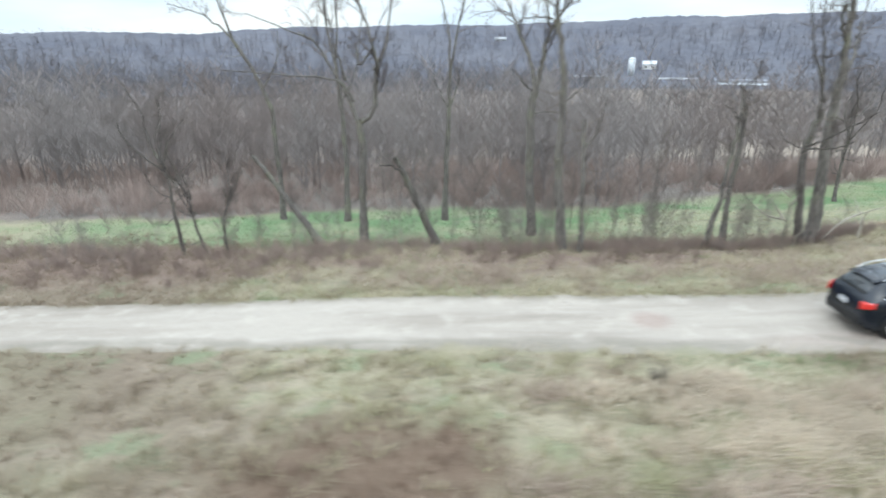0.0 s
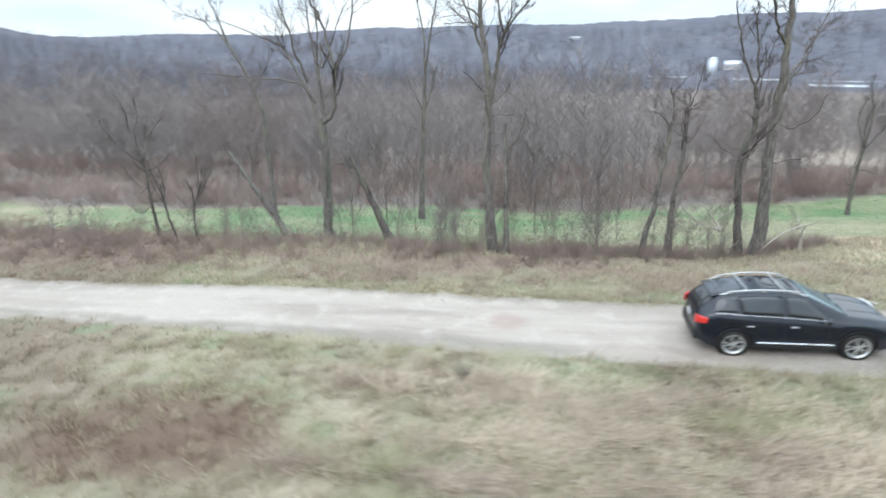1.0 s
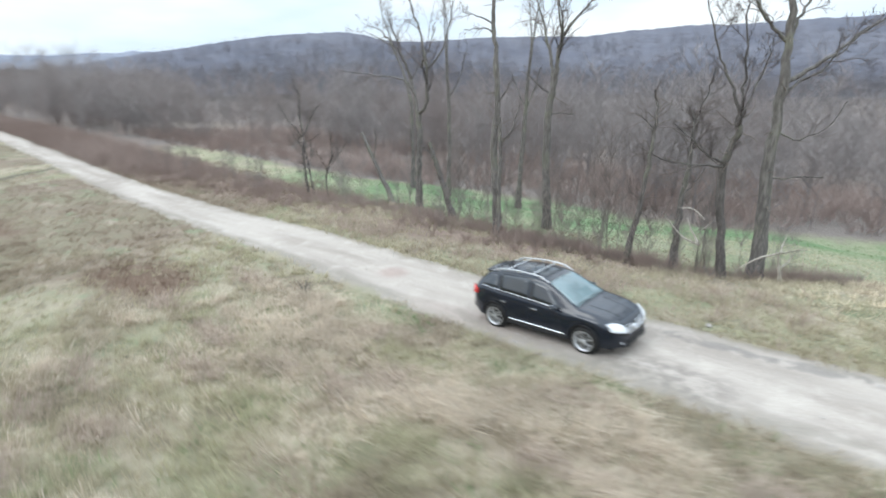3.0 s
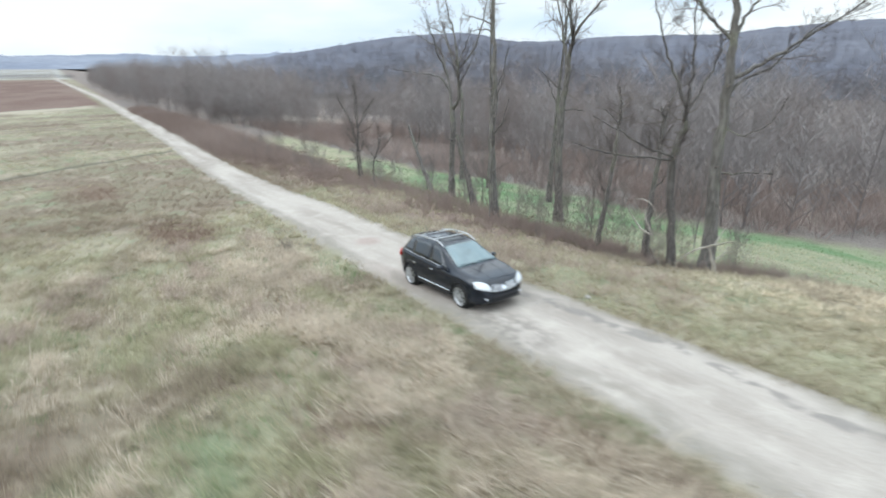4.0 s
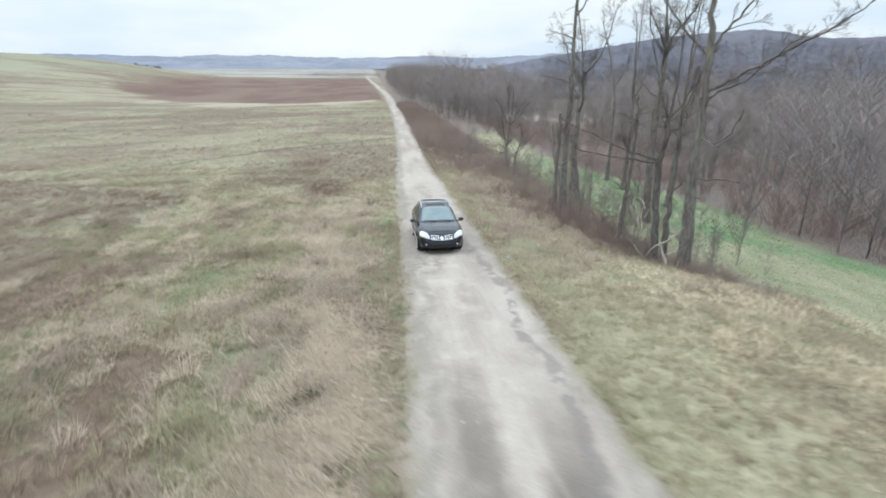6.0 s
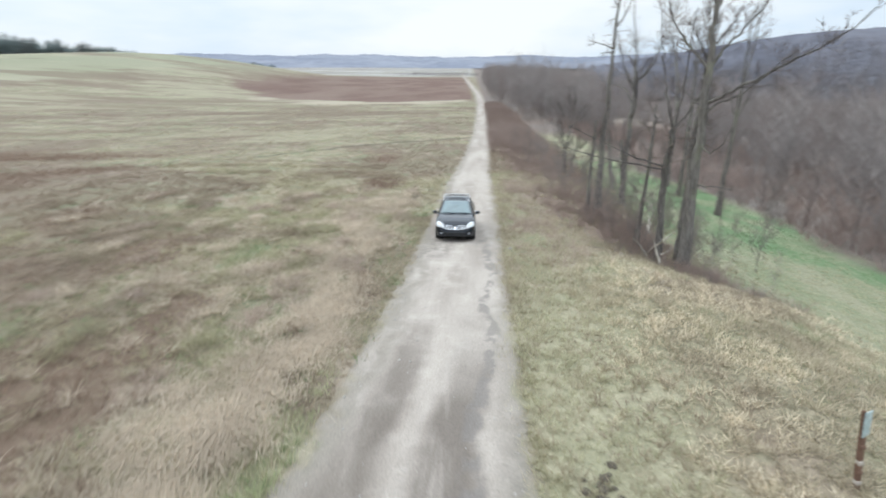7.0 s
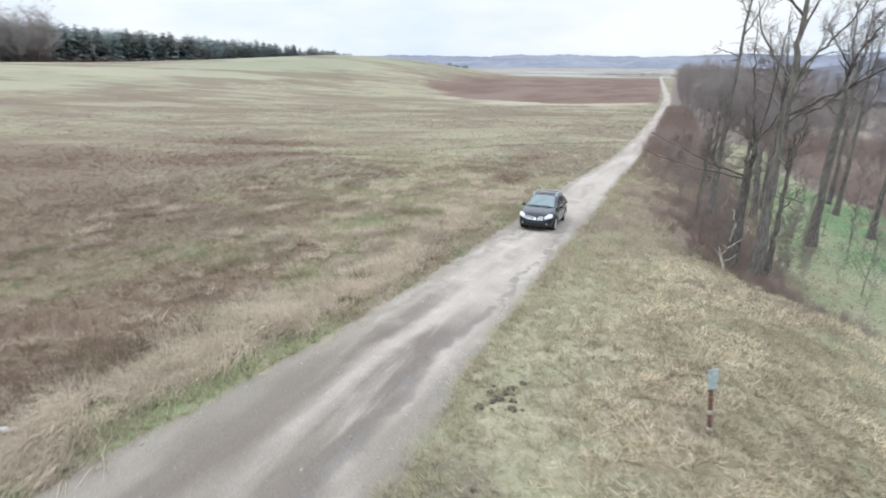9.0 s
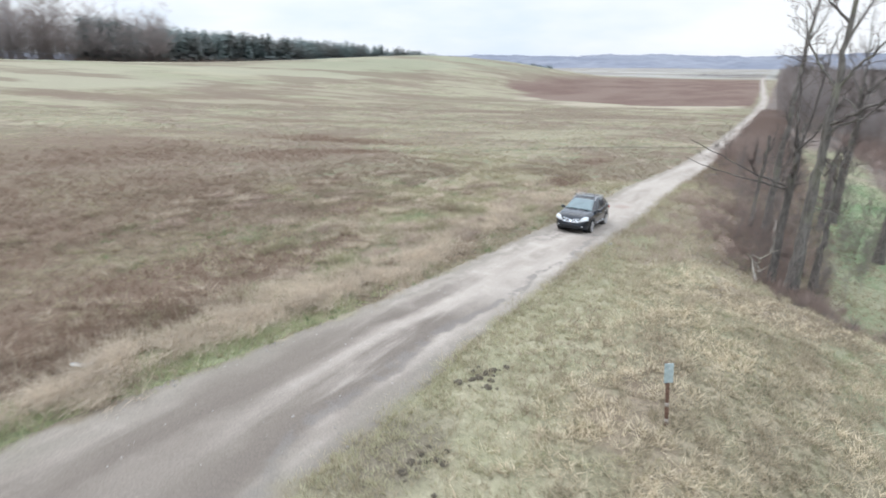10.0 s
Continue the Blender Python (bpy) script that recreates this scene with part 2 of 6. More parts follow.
    strip = n.math("MULTIPLY", n.step(yw, 24.5, 26.2), n.step(yb, 38, 35.5))
    patchy = n.mix(n.step(n.noise(0.23, 4), 0.46, 0.62), GREEN, (0.225, 0.25, 0.155))
    patchy = n.mix(n.step(x, 10, 24), patchy, n.mix(n.step(n.noise(0.3, 4), 0.4, 0.6), (0.135, 0.205, 0.105), (0.205, 0.23, 0.135)))
    yt = n.math("SUBTRACT", n.math("ADD", n.math("MULTIPLY", yb, 0.4), n.math("MULTIPLY", yw, 0.6)), n.math("MULTIPLY", n.step(x, 5, 13), 4.8))
    tan = n.math("MULTIPLY", n.step(yt, 31.5, 28.5), n.math("ADD", n.math("MULTIPLY", n.step(x, 2, 11), 0.5), 0.3))
    patchy = n.mix(tan, patchy, n.mix(n.step(n.noise(0.5, 4, n.scaled(n.pos, (0.6, 1.8, 1.0))), 0.42, 0.6), (0.30, 0.28, 0.20), (0.235, 0.24, 0.155)))
    comb = n.noise(0.28, 4, n.scaled(n.pos, (0.45, 1.9, 1.0)), 0.6)
    patchy = n.mix(n.math("MULTIPLY", n.math("MULTIPLY", n.step(comb, 0.54, 0.61), n.step(x, -6, 0)), 0.5), patchy, (0.31, 0.29, 0.205))
    faded = n.math("MAXIMUM", n.step(x, -21, -29), n.math("MULTIPLY", n.step(yb, 33.5, 35.5), n.math("MULTIPLY", n.step(x, -12, -19), 0.8)))
    patchy = n.mix(n.math("MULTIPLY", faded, 0.9), patchy, n.mix(n.step(n.noise(0.4, 4), 0.4, 0.6), (0.32, 0.285, 0.205), (0.25, 0.25, 0.16)))
    c = n.mix(n.math("MULTIPLY", strip, n.step(xw, -75, -45)), c, patchy)
    floor_ = n.math("MAXIMUM", n.step(yb, 35.5, 38), n.math("MULTIPLY", n.step(yw, 17.5, 20), n.step(xw, -48, -62)))
    wood = n.mix(n.step(n.noise(0.12, 4), 0.4, 0.62), LITTER, (0.20, 0.16, 0.138))
    c = n.mix(floor_, c, wood)
    for cx, cy, rx, ry in CLEARINGS:
        c = n.mix(n.math("MULTIPLY", ellipse(n, xw, yw, cx, cy, rx, ry, 0.4), 0.8), c, (0.34, 0.285, 0.235))
    grain = n.noise(9.0, 4)
    c = n.mix(0.55, c, n.ramp(grain, [(0.25, (0.6, 0.6, 0.58)), (0.75, (1.2, 1.2, 1.2))]), "MULTIPLY")
    n.bump(n.math("ADD", n.noise(3.5, 4), n.math("MULTIPLY", grain, 0.5)), 0.9, 0.16)
    return n.done(c, 0.95, spec=0.1)


def gravel_material():
    n = Nodes("pale_gravel")
    x, y, z = n.split(n.pos)
    uv = n.tree.nodes.new("ShaderNodeUVMap")
    _, v, _ = n.split(uv.outputs[0])
    along = n.scaled(n.pos, (0.22, 1.5, 1.0))
    c = n.mix(n.step(n.noise(0.5, 4, along), 0.36, 0.66), (0.395, 0.352, 0.31), (0.29, 0.253, 0.22))
    c = n.mix(n.math("MULTIPLY", n.step(n.noise(1.3, 4), 0.5, 0.7), 0.5), c, (0.465, 0.42, 0.37))
    # faded brick-coloured patches where the surface was mended
    red = n.math("ADD", ellipse(n, x, y, 4.9, 14.2, 0.55, 0.5, 0.5), n.math("MULTIPLY", ellipse(n, x, y, 10.0, 12.8, 2.4, 0.5, 0.7), 0.7), True)
    c = n.mix(n.math("MULTIPLY", red, 0.5), c, (0.30, 0.215, 0.19))
    # damp wheel tracks
    wob = n.math("MULTIPLY", n.math("SUBTRACT", n.noise(0.28, 4), 0.5), 0.42)
    vw = n.math("ADD", v, wob)
    def lane(at, half):
        return n.step(n.math("ABSOLUTE", n.math("SUBTRACT", vw, at)), half, half * 0.35)
    damp = n.math("MULTIPLY", n.math("MAXIMUM", lane(0.68, 0.17), lane(0.33, 0.15)), n.step(n.math("ADD", x, n.math("MULTIPLY", n.noise(0.5, 3), 8.0)), 25, 33))
    damp = n.math("MULTIPLY", damp, n.step(n.noise(0.7, 4, along), 0.28, 0.5))
    c = n.mix(n.math("MULTIPLY", damp, 0.9), c, (0.142, 0.12, 0.102))
    worn = n.math("MULTIPLY", n.step(x, 24, 32), n.step(n.noise(0.4, 4, along), 0.30, 0.55))
    c = n.mix(n.math("MULTIPLY", worn, 0.8), c, (0.192, 0.166, 0.141))
    rut = n.math("MULTIPLY", n.math("MULTIPLY", lane(0.76, 0.055), n.step(x, 8, 16)), n.step(n.noise(1.6, 4), 0.42, 0.54))
    c = n.mix(n.math("MULTIPLY", rut, 0.7), c, (0.185, 0.168, 0.155))
    hump = n.math("MULTIPLY", lane(0.15, 0.05), n.step(n.noise(0.7, 3), 0.42, 0.52))
    c = n.mix(n.math("MULTIPLY", hump, 0.45), c, (0.24, 0.215, 0.185))
    # coarse dark stones lying bare, and a ridge of turf and grit along the field side
    bare = n.math("ADD", ellipse(n, x, n.math("ADD", y, wob), 15.2, 12.9, 1.5, 0.75, 0.5), ellipse(n, x, n.math("ADD", y, wob), 29.6, 15.6, 1.6, 0.5, 0.6), True)
    c = n.mix(n.math("MULTIPLY", n.math("MULTIPLY", bare, n.step(n.noise(3.0, 4), 0.40, 0.58)), 0.6), c, (0.17, 0.15, 0.135))
    ridge_ = n.math("MULTIPLY", lane(0.175, 0.075), n.step(n.noise(0.5, 3), 0.36, 0.5))
    c = n.mix(n.math("MULTIPLY", ridge_, 0.35), c, (0.215, 0.192, 0.16))
    # ragged edges that run out into the grass
    edge = n.math("MINIMUM", v, n.math("SUBTRACT", 1.0, v))
    ragged = n.math("ADD", edge, n.math("MULTIPLY", n.math("SUBTRACT", n.noise(0.9, 6), 0.5), 0.36))
    c = n.mix(n.math("MULTIPLY", n.step(ragged, 0.23, 0.10), 0.55), c, (0.235, 0.212, 0.178))
    c = n.mix(n.step(ragged, 0.12, 0.04), c, n.mix(0.3, turf(n), (0.25, 0.225, 0.175)))
    c = n.mix(n.math("MULTIPLY", ellipse(n, x, y, 33.4, 16.2, 1.4, 0.7, 0.7), 0.7), c, (0.15, 0.128, 0.108))
    stones = n.noise(26.0, 3)
    c = n.mix(0.5, c, n.ramp(stones, [(0.3, (0.62, 0.62, 0.62)), (0.7, (1.22, 1.22, 1.22))]), "MULTIPLY")
    n.bump(n.math("ADD", stones, n.noise(5.0, 3)), 0.6, 0.05)
    return n.done(c, 0.93, spec=0.15)


def blade_material(name, a, b, dark, hue=False):
    n = Nodes(name)
    r = n.geo.outputs["Random Per Island"]
    c = n.ramp(r, [(0.0, dark), (0.35, a), (0.75, b), (1.0, a)])
    c = n.mix(n.step(n.noise(0.45, 3), 0.4, 0.65), c, n.mix(0.5, c, dark))
    if hue:
        c = n.mix(n.math("MULTIPLY", n.step(n.noise(1.2, 4, n.scaled(n.pos, (0.8, 1.25, 0.3)), 0.6), 0.52, 0.64), 0.55), c, n.mix(0.65, c, (0.15, 0.125, 0.085)))
        c = n.mix(n.math("MULTIPLY", n.step(n.noise(0.55, 5, n.scaled(n.pos, (0.8, 1.2, 3.0)), 0.6), 0.55, 0.68), 0.55), c, (0.27, 0.325, 0.19))
        c = n.mix(n.math("MULTIPLY", swath(n), 0.8), c, (0.275, 0.215, 0.17))
        c = n.mix(n.math("MULTIPLY", n.step(n.noise(0.16, 5, n.scaled(n.pos, (0.5, 1.7, 1.0))), 0.48, 0.66), 0.6), c, (0.29, 0.23, 0.18))
        c = n.mix(n.math("MULTIPLY", n.step(n.noise(0.5, 5, n.scaled(n.pos, (0.6, 1.3, 5.0)), 0.6), 0.54, 0.68), 0.6), c, (0.46, 0.375, 0.305))
    n.done(c, 0.9, spec=0.1)
    # thin blades let light through
    glow = n.tree.nodes.new("ShaderNodeBsdfTranslucent")
    n.put(glow.inputs[0], c)
    both = n.tree.nodes.new("ShaderNodeMixShader")
    both.inputs[0].default_value = 0.45
    n.tree.links.new(n.bsdf.outputs[0], both.inputs[1])
    n.tree.links.new(glow.outputs[0], both.inputs[2])
    n.tree.links.new(both.outputs[0], n.tree.nodes["Material Output"].inputs["Surface"])
    return n.mat


def bark_material(name, a, b):
    n = Nodes(name)
    fur = n.noise(7.0, 5, n.scaled(n.pos, (1.6, 1.6, 0.35)))
    c = n.mix(n.step(fur, 0.35, 0.65), a, b)
    c = n.mix(n.math("MULTIPLY", n.step(n.noise(0.9, 3), 0.52, 0.66), 0.35), c, (0.20, 0.205, 0.14))
    n.bump(fur, 0.8, 0.03)
    return n.done(c, 0.95, spec=0.1)


def twig_material(name, a, b):
    n = Nodes(name)
    c = n.ramp(n.geo.outputs["Random Per Island"], [(0.0, a), (0.6, b), (1.0, a)])
    c = n.mix(n.step(n.noise(0.05, 3), 0.42, 0.6), c, n.mix(0.35, c, (0.21, 0.14, 0.115)))
    n.done(c, 0.95, spec=0.05)
    # round stems gather light from the whole sky, whichever way their slivers face
    n.put(n.bsdf.inputs["Normal"], n.join(0.0, 0.0, 1.0))
    # fine twigs scatter light to all sides
    glow = n.tree.nodes.new("ShaderNodeBsdfTranslucent")
    n.put(glow.inputs[0], c)
    both = n.tree.nodes.new("ShaderNodeMixShader")
    both.inputs[0].default_value = 0.4
    n.tree.links.new(n.bsdf.outputs[0], both.inputs[1])
    n.tree.links.new(glow.outputs[0], both.inputs[2])
    n.tree.links.new(both.outputs[0], n.tree.nodes["Material Output"].inputs["Surface"])
    return n.mat


def plain(name, color, rough=0.5, metal=0.0, spec=0.5, mottle=0.12, scale=6.0):
    n = Nodes(name)
    c = n.mix(mottle, color, n.ramp(n.noise(scale, 4), [(0.3, tuple(v * 0.6 for v in color)), (0.7, tuple(min(1, v * 1.35) for v in color))]))
    return n.done(c, rough, metal, spec)


def paint_material():
    n = Nodes("black_car_paint")
    n.put(n.bsdf.inputs["Coat Weight"], 0.45)
    n.put(n.bsdf.inputs["Coat Roughness"], 0.05)
    dust = n.step(n.noise(2.5, 4), 0.45, 0.8)
    return n.done(n.mix(n.math("MULTIPLY", dust, 0.25), (0.004, 0.008, 0.016), (0.015, 0.018, 0.023)), 0.16, 0.0, 0.4)


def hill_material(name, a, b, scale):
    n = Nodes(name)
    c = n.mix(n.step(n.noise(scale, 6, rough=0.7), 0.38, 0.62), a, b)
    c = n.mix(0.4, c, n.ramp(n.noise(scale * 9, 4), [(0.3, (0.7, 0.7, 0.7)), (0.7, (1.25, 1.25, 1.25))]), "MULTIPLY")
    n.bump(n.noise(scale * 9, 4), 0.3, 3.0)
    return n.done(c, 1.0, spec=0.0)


M_GROUND, M_GRAVEL = ground_material(), gravel_material()
M_STRAW = blade_material("dry_grass", (0.54, 0.48, 0.35), (0.46, 0.415, 0.295), (0.36, 0.31, 0.225), True)
M_OLIVE = blade_material("olive_grass", (0.42, 0.405, 0.265), (0.48, 0.435, 0.30), (0.33, 0.315, 0.195), True)
M_LUSH = blade_material("green_grass", (0.225, 0.30, 0.155), (0.29, 0.325, 0.185), (0.17, 0.23, 0.11))
M_STRIP = blade_material("strip_grass", (0.175, 0.255, 0.125), (0.235, 0.285, 0.155), (0.13, 0.20, 0.09))
M_FRESH = blade_material("fresh_verge_grass", (0.42, 0.455, 0.275), (0.54, 0.52, 0.35), (0.32, 0.36, 0.20))
M_WEED = blade_material("brown_weeds", (0.295, 0.215, 0.165), (0.235, 0.168, 0.126), (0.165, 0.118, 0.09))
M_MOWN = blade_material("mown_straw", (0.88, 0.77, 0.59), (0.58, 0.50, 0.365), (0.15, 0.128, 0.088))
M_SOFT = blade_material("soft_yellow_grass", (0.50, 0.475, 0.33), (0.55, 0.51, 0.365), (0.37, 0.355, 0.24))
M_PINK = blade_material("pinkish_dead_grass", (0.53, 0.435, 0.365), (0.45, 0.365, 0.305), (0.33, 0.265, 0.22))
M_PALE = blade_material("blond_tall_grass", (0.70, 0.61, 0.495), (0.60, 0.515, 0.41), (0.42, 0.355, 0.28))
M_BARK = bark_material("grey_bark", (0.10, 0.091, 0.083), (0.182, 0.168, 0.152))
M_BARK2 = bark_material("dark_bark", (0.078, 0.07, 0.064), (0.14, 0.127, 0.116))
M_DEAD = bark_material("bleached_deadwood", (0.30, 0.27, 0.23), (0.44, 0.40, 0.35))
M_DRYTWIG = twig_material("dry_twigs", (0.20, 0.18, 0.155), (0.38, 0.345, 0.30))
M_TWIG = twig_material("twigs", (0.25, 0.224, 0.207), (0.34, 0.304, 0.283))
M_BRUSH = twig_material("rust_brush", (0.365, 0.278, 0.24), (0.44, 0.345, 0.30))
M_EDGE = twig_material("wood_edge_brush", (0.42, 0.325, 0.285), (0.495, 0.39, 0.345))
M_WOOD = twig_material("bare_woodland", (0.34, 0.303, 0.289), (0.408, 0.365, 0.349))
# next two: bare wood again, with the cast of distance haze in its colour
M_WOOD2 = twig_material("haze_tinted_far_woodland", (0.205, 0.196, 0.202), (0.24, 0.229, 0.237))
M_WOOD3 = twig_material("haze_tinted_hill_woodland", (0.168, 0.164, 0.182), (0.19, 0.186, 0.205))
# needle green paled and blued, so the colour itself carries the haze
M_PINE = twig_material("haze_tinted_pine_needles", (0.235, 0.288, 0.285), (0.295, 0.345, 0.335))
M_PAINT = paint_material()
M_GLASS = plain("tinted_glass", (0.012, 0.016, 0.02), 0.05, 0.0, 0.8, 0.0)
# the pale mottled blue paints the sky's reflection into the glass
M_SCREEN = plain("sky_tinted_windscreen_glass", (0.105, 0.155, 0.165), 0.04, 0.0, 1.0, 0.5, 2.2)
M_CHROME = plain("chrome", (0.86, 0.87, 0.89), 0.22, 1.0, 0.5, 0.05)
M_SILVER = plain("silver_alloy", (0.60, 0.61, 0.62), 0.35, 0.8, 0.5, 0.15)
M_RUBBER = plain("tyre_rubber", (0.022, 0.021, 0.02), 0.85, 0.0, 0.3, 0.4)
M_TRIM = plain("black_trim", (0.016, 0.016, 0.017), 0.6, 0.0, 0.4, 0.2)
M_LAMP = plain("lamp_lens", (0.62, 0.64, 0.66), 0.10, 0.0, 0.8, 0.35, 14)
M_REDLAMP = plain("red_lamp_lens", (0.55, 0.025, 0.02), 0.1, 0.0, 0.8, 0.05)
M_PLATE = plain("plate_blank", (0.55, 0.56, 0.58), 0.4, 0.0, 0.5, 0.1)
M_RUST = plain("rusty_post", (0.15, 0.09, 0.065), 0.85, 0.2, 0.3, 0.7, 14)
M_SIGN = plain("weathered_sign_sheet", (0.40, 0.48, 0.49), 0.55, 0.3, 0.4, 0.6, 9)
M_WHITE = plain("white_paint", (0.76, 0.76, 0.75), 0.6, 0.0, 0.3, 0.1)
M_ROOF = plain("pale_roof_sheet", (0.60, 0.64, 0.68), 0.5, 0.2, 0.3, 0.2)
M_DRAB = plain("greyed_boards", (0.40, 0.41, 0.43), 0.7, 0.0, 0.3, 0.25)
M_LITTER = plain("white_litter", (0.72, 0.74, 0.75), 0.5, 0.0, 0.4, 0.2)
M_STONE = plain("pale_stone", (0.33, 0.31, 0.285), 0.9, 0.0, 0.2, 0.5, 12)
M_SOIL = plain("dark_soil", (0.09, 0.077, 0.06), 0.95, 0.0, 0.1, 0.5, 9)
# both hill colours are shifted to blue-grey to stand for distance haze
M_HILL = hill_material("haze_tinted_wooded_hill", (0.118, 0.122, 0.146), (0.144, 0.146, 0.168), 0.012)
M_HILLFAR = hill_material("haze_tinted_distant_hill", (0.18, 0.195, 0.235), (0.225, 0.238, 0.275), 0.004)

# ---- mesh helpers ----
rng = np.random.default_rng(7)


def part(name, data, material, parent=None, label=""):
    """One mesh object from a bmesh or a mesh, under a thing or a part."""
    if isinstance(data, bmesh.types.BMesh):
        me = bpy.data.meshes.new(name)
        bmesh.ops.recalc_face_normals(data, faces=data.faces[:])
        data.to_mesh(me)
        data.free()
    else:
        me = data
    me.materials.append(material)
    ob = new(name, me)
    ob.parent = parent
    return tagged(ob, label)


def soup(name, verts, faces, smooth=False):
    """A mesh from arrays; all faces have the same number of corners."""
    verts, faces = np.asarray(verts, np.float32), np.asarray(faces, np.int32)
    me = bpy.data.meshes.new(name)
    k = faces.shape[1]
    me.vertices.add(len(verts)), me.loops.add(faces.size), me.polygons.add(len(faces))
    me.vertices.foreach_set("co", verts.ravel())
    me.loops.foreach_set("vertex_index", faces.ravel())
    me.polygons.foreach_set("loop_start", np.arange(0, faces.size, k, dtype=np.int32))
    me.polygons.foreach_set("use_smooth", np.full(len(faces), smooth))
    me.update(calc_edges=True)
    return me


def sheet(name, p, smooth=True, closed=False):
    """A mesh from a grid of points (rows, columns, 3)."""
    r, c = p.shape[:2]
    i = np.arange(r * c).reshape(r, c)
    if closed:
        i = np.concatenate([i, i[:, :1]], 1)
    q = np.stack([i[:-1, :-1], i[1:, :-1], i[1:, 1:], i[:-1, 1:]], -1).reshape(-1, 4)
    return soup(name, p.reshape(-1, 3), q, smooth)


def empty(name, at, label, category, group="", kind="", rz=0.0):
    ob = new(name)
    ob.matrix_world = pose(*at, 0, 0, rz)
    return tagged(ob, label, category, group, kind)


def smooth(x, lo, hi):
    t = np.clip((np.asarray(x, float) - lo) / (hi - lo), 0, 1)
    return t * t * (3 - 2 * t)


LATTICE = rng.random((256, 256))


def drift(x, y, size):
    """Smooth value noise from 0 to 1 over the plan, with features of that size in metres."""
    total, amount, weight = 0.0, 0.0, 1.0
    for k in range(3):
        u, v = np.asarray(x, float) / size * 2**k + 17.3 * k, np.asarray(y, float) / size * 2**k + 5.1 * k
        i, j = np.floor(u).astype(int), np.floor(v).astype(int)
        f, g = u - i, v - j
        f, g = f * f * (3 - 2 * f), g * g * (3 - 2 * g)
        a, b = LATTICE[i % 256, j % 256], LATTICE[(i + 1) % 256, j % 256]
        c, d = LATTICE[i % 256, (j + 1) % 256], LATTICE[(i + 1) % 256, (j + 1) % 256]
        total = total + weight * ((a * (1 - f) + b * f) * (1 - g) + (c * (1 - f) + d * f) * g)
        amount, weight = amount + weight, weight * 0.5
    return total / amount


# ---- the lie of the land: the track climbs gently towards +x, a field on one side, a bank down to a valley on the other ----
PX = np.linspace(-1000, 400, 2801)
PZ = np.interp(PX, [-1000, -600, -300, -200, -140, -90, -60, -40, -25, -12, -2, 5, 11, 14.5, 19.3, 24, 29, 34.6, 60, 150, 400],
               [-8.2, -7.0, -5.5, -5.1, -4.5, -3.2, -2.6, -2.15, -1.65, -0.9, -0.1, 0.15, 0.5, 0.85, 1.15, 1.45, 1.75, 2.05, 2.7, 3.5, 4])
PZ = np.convolve(np.pad(PZ, 6, "edge"), np.ones(13) / 13, "valid")


def road_z(x):
    return np.interp(x, PX, PZ)


def road_mid(x):
    return np.interp(x, [-1000, -600, -300, -240, -200, -140, -90, -60, -40, -25, -12, 0, 10, 22, 30, 37, 60, 150], [-2, 5.5, 14.5, 16.7, 17.4, 17.3, 16.8, 16.3, 15.7, 15.1, 14.6, 14.3, 14.1, 13.75, 13.4, 13.0, 12.6, 11])


def road_half(x):
    return np.interp(x, [-300, -20, 0, 20, 27, 31, 37, 60], [1.3, 1.35, 1.6, 1.7, 1.8, 2.15, 2.8, 3.2])


def land(x, y, bumps=True):
    x, y = np.asarray(x, float), np.asarray(y, float)
    z = road_z(x)
    off = y - (road_mid(x) - 13.6)
    # bank and valley
    start = 18.3 + 1.3 * smooth(x, 12, 20)
    drop = np.interp(x, [-60, -25, -12, 0], [0.55, 0.65, 1.2, 1.75])
    z = z - drop * smooth(off, start, start + 8 + 5 * smooth(x, 13, 20)) * (1 + 0.6 * smooth(x, 5, 25))
    z = z - 0.9 * smooth(off, 27, 38) - (6.0 + 1.5 * smooth(x, -20, 30)) * smooth(off, 36, 110)
    # field: a shallow hollow, then the land climbs to a low hill
    away = np.clip(10.5 - off, 0, None)
    z = z - 0.25 * smooth(away, 2, 12) * smooth(x, 20, 34)
    z = z + 14.0 * smooth(away, 60, 330) * (0.12 + 0.88 * smooth(x, -720, -440)) + 12.0 * np.exp(-(((x + 330) / 150) ** 2 + ((y + 190) / 85) ** 2)) * smooth(away, 40, 140)
    if bumps:
        band = smooth(np.abs(off - 13.6), 1.6, 3.2)
        z = z + band * ((drift(x, y, 5.0) - 0.5) * 0.26 + (drift(x, y, 1.3) - 0.5) * 0.20)
        z = z - 0.07 * (1 - smooth(np.abs(off - 13.6), road_half(x) * 0.85, road_half(x) + 0.35))
    return z


def spread(lo, fine_lo, fine_hi, hi, step, growth=1.12):
    """Coordinates that are close together in the middle and open out to both ends."""
    mid = list(np.arange(fine_lo, fine_hi + 1e-6, step))
    d = step
    while mid[-1] < hi:
        d *= growth
        mid.append(mid[-1] + d)
    d = step
    while mid[0] > lo:
        d *= growth
        mid.insert(0, mid[0] - d)
    return np.array(mid)


gx, gy = spread(-4000, -42, 46, 4000, 0.45), spread(-4000, -22, 40, 4000, 0.45)
GX, GY = np.meshgrid(gx, gy, indexing="ij")
ground = part("ground", sheet("ground", np.stack([GX, GY, land(GX, GY)], -1)), M_GROUND)
tagged(ground, "dry winter meadow with straw, olive grass and brown weeds", "ground", kind="structure")

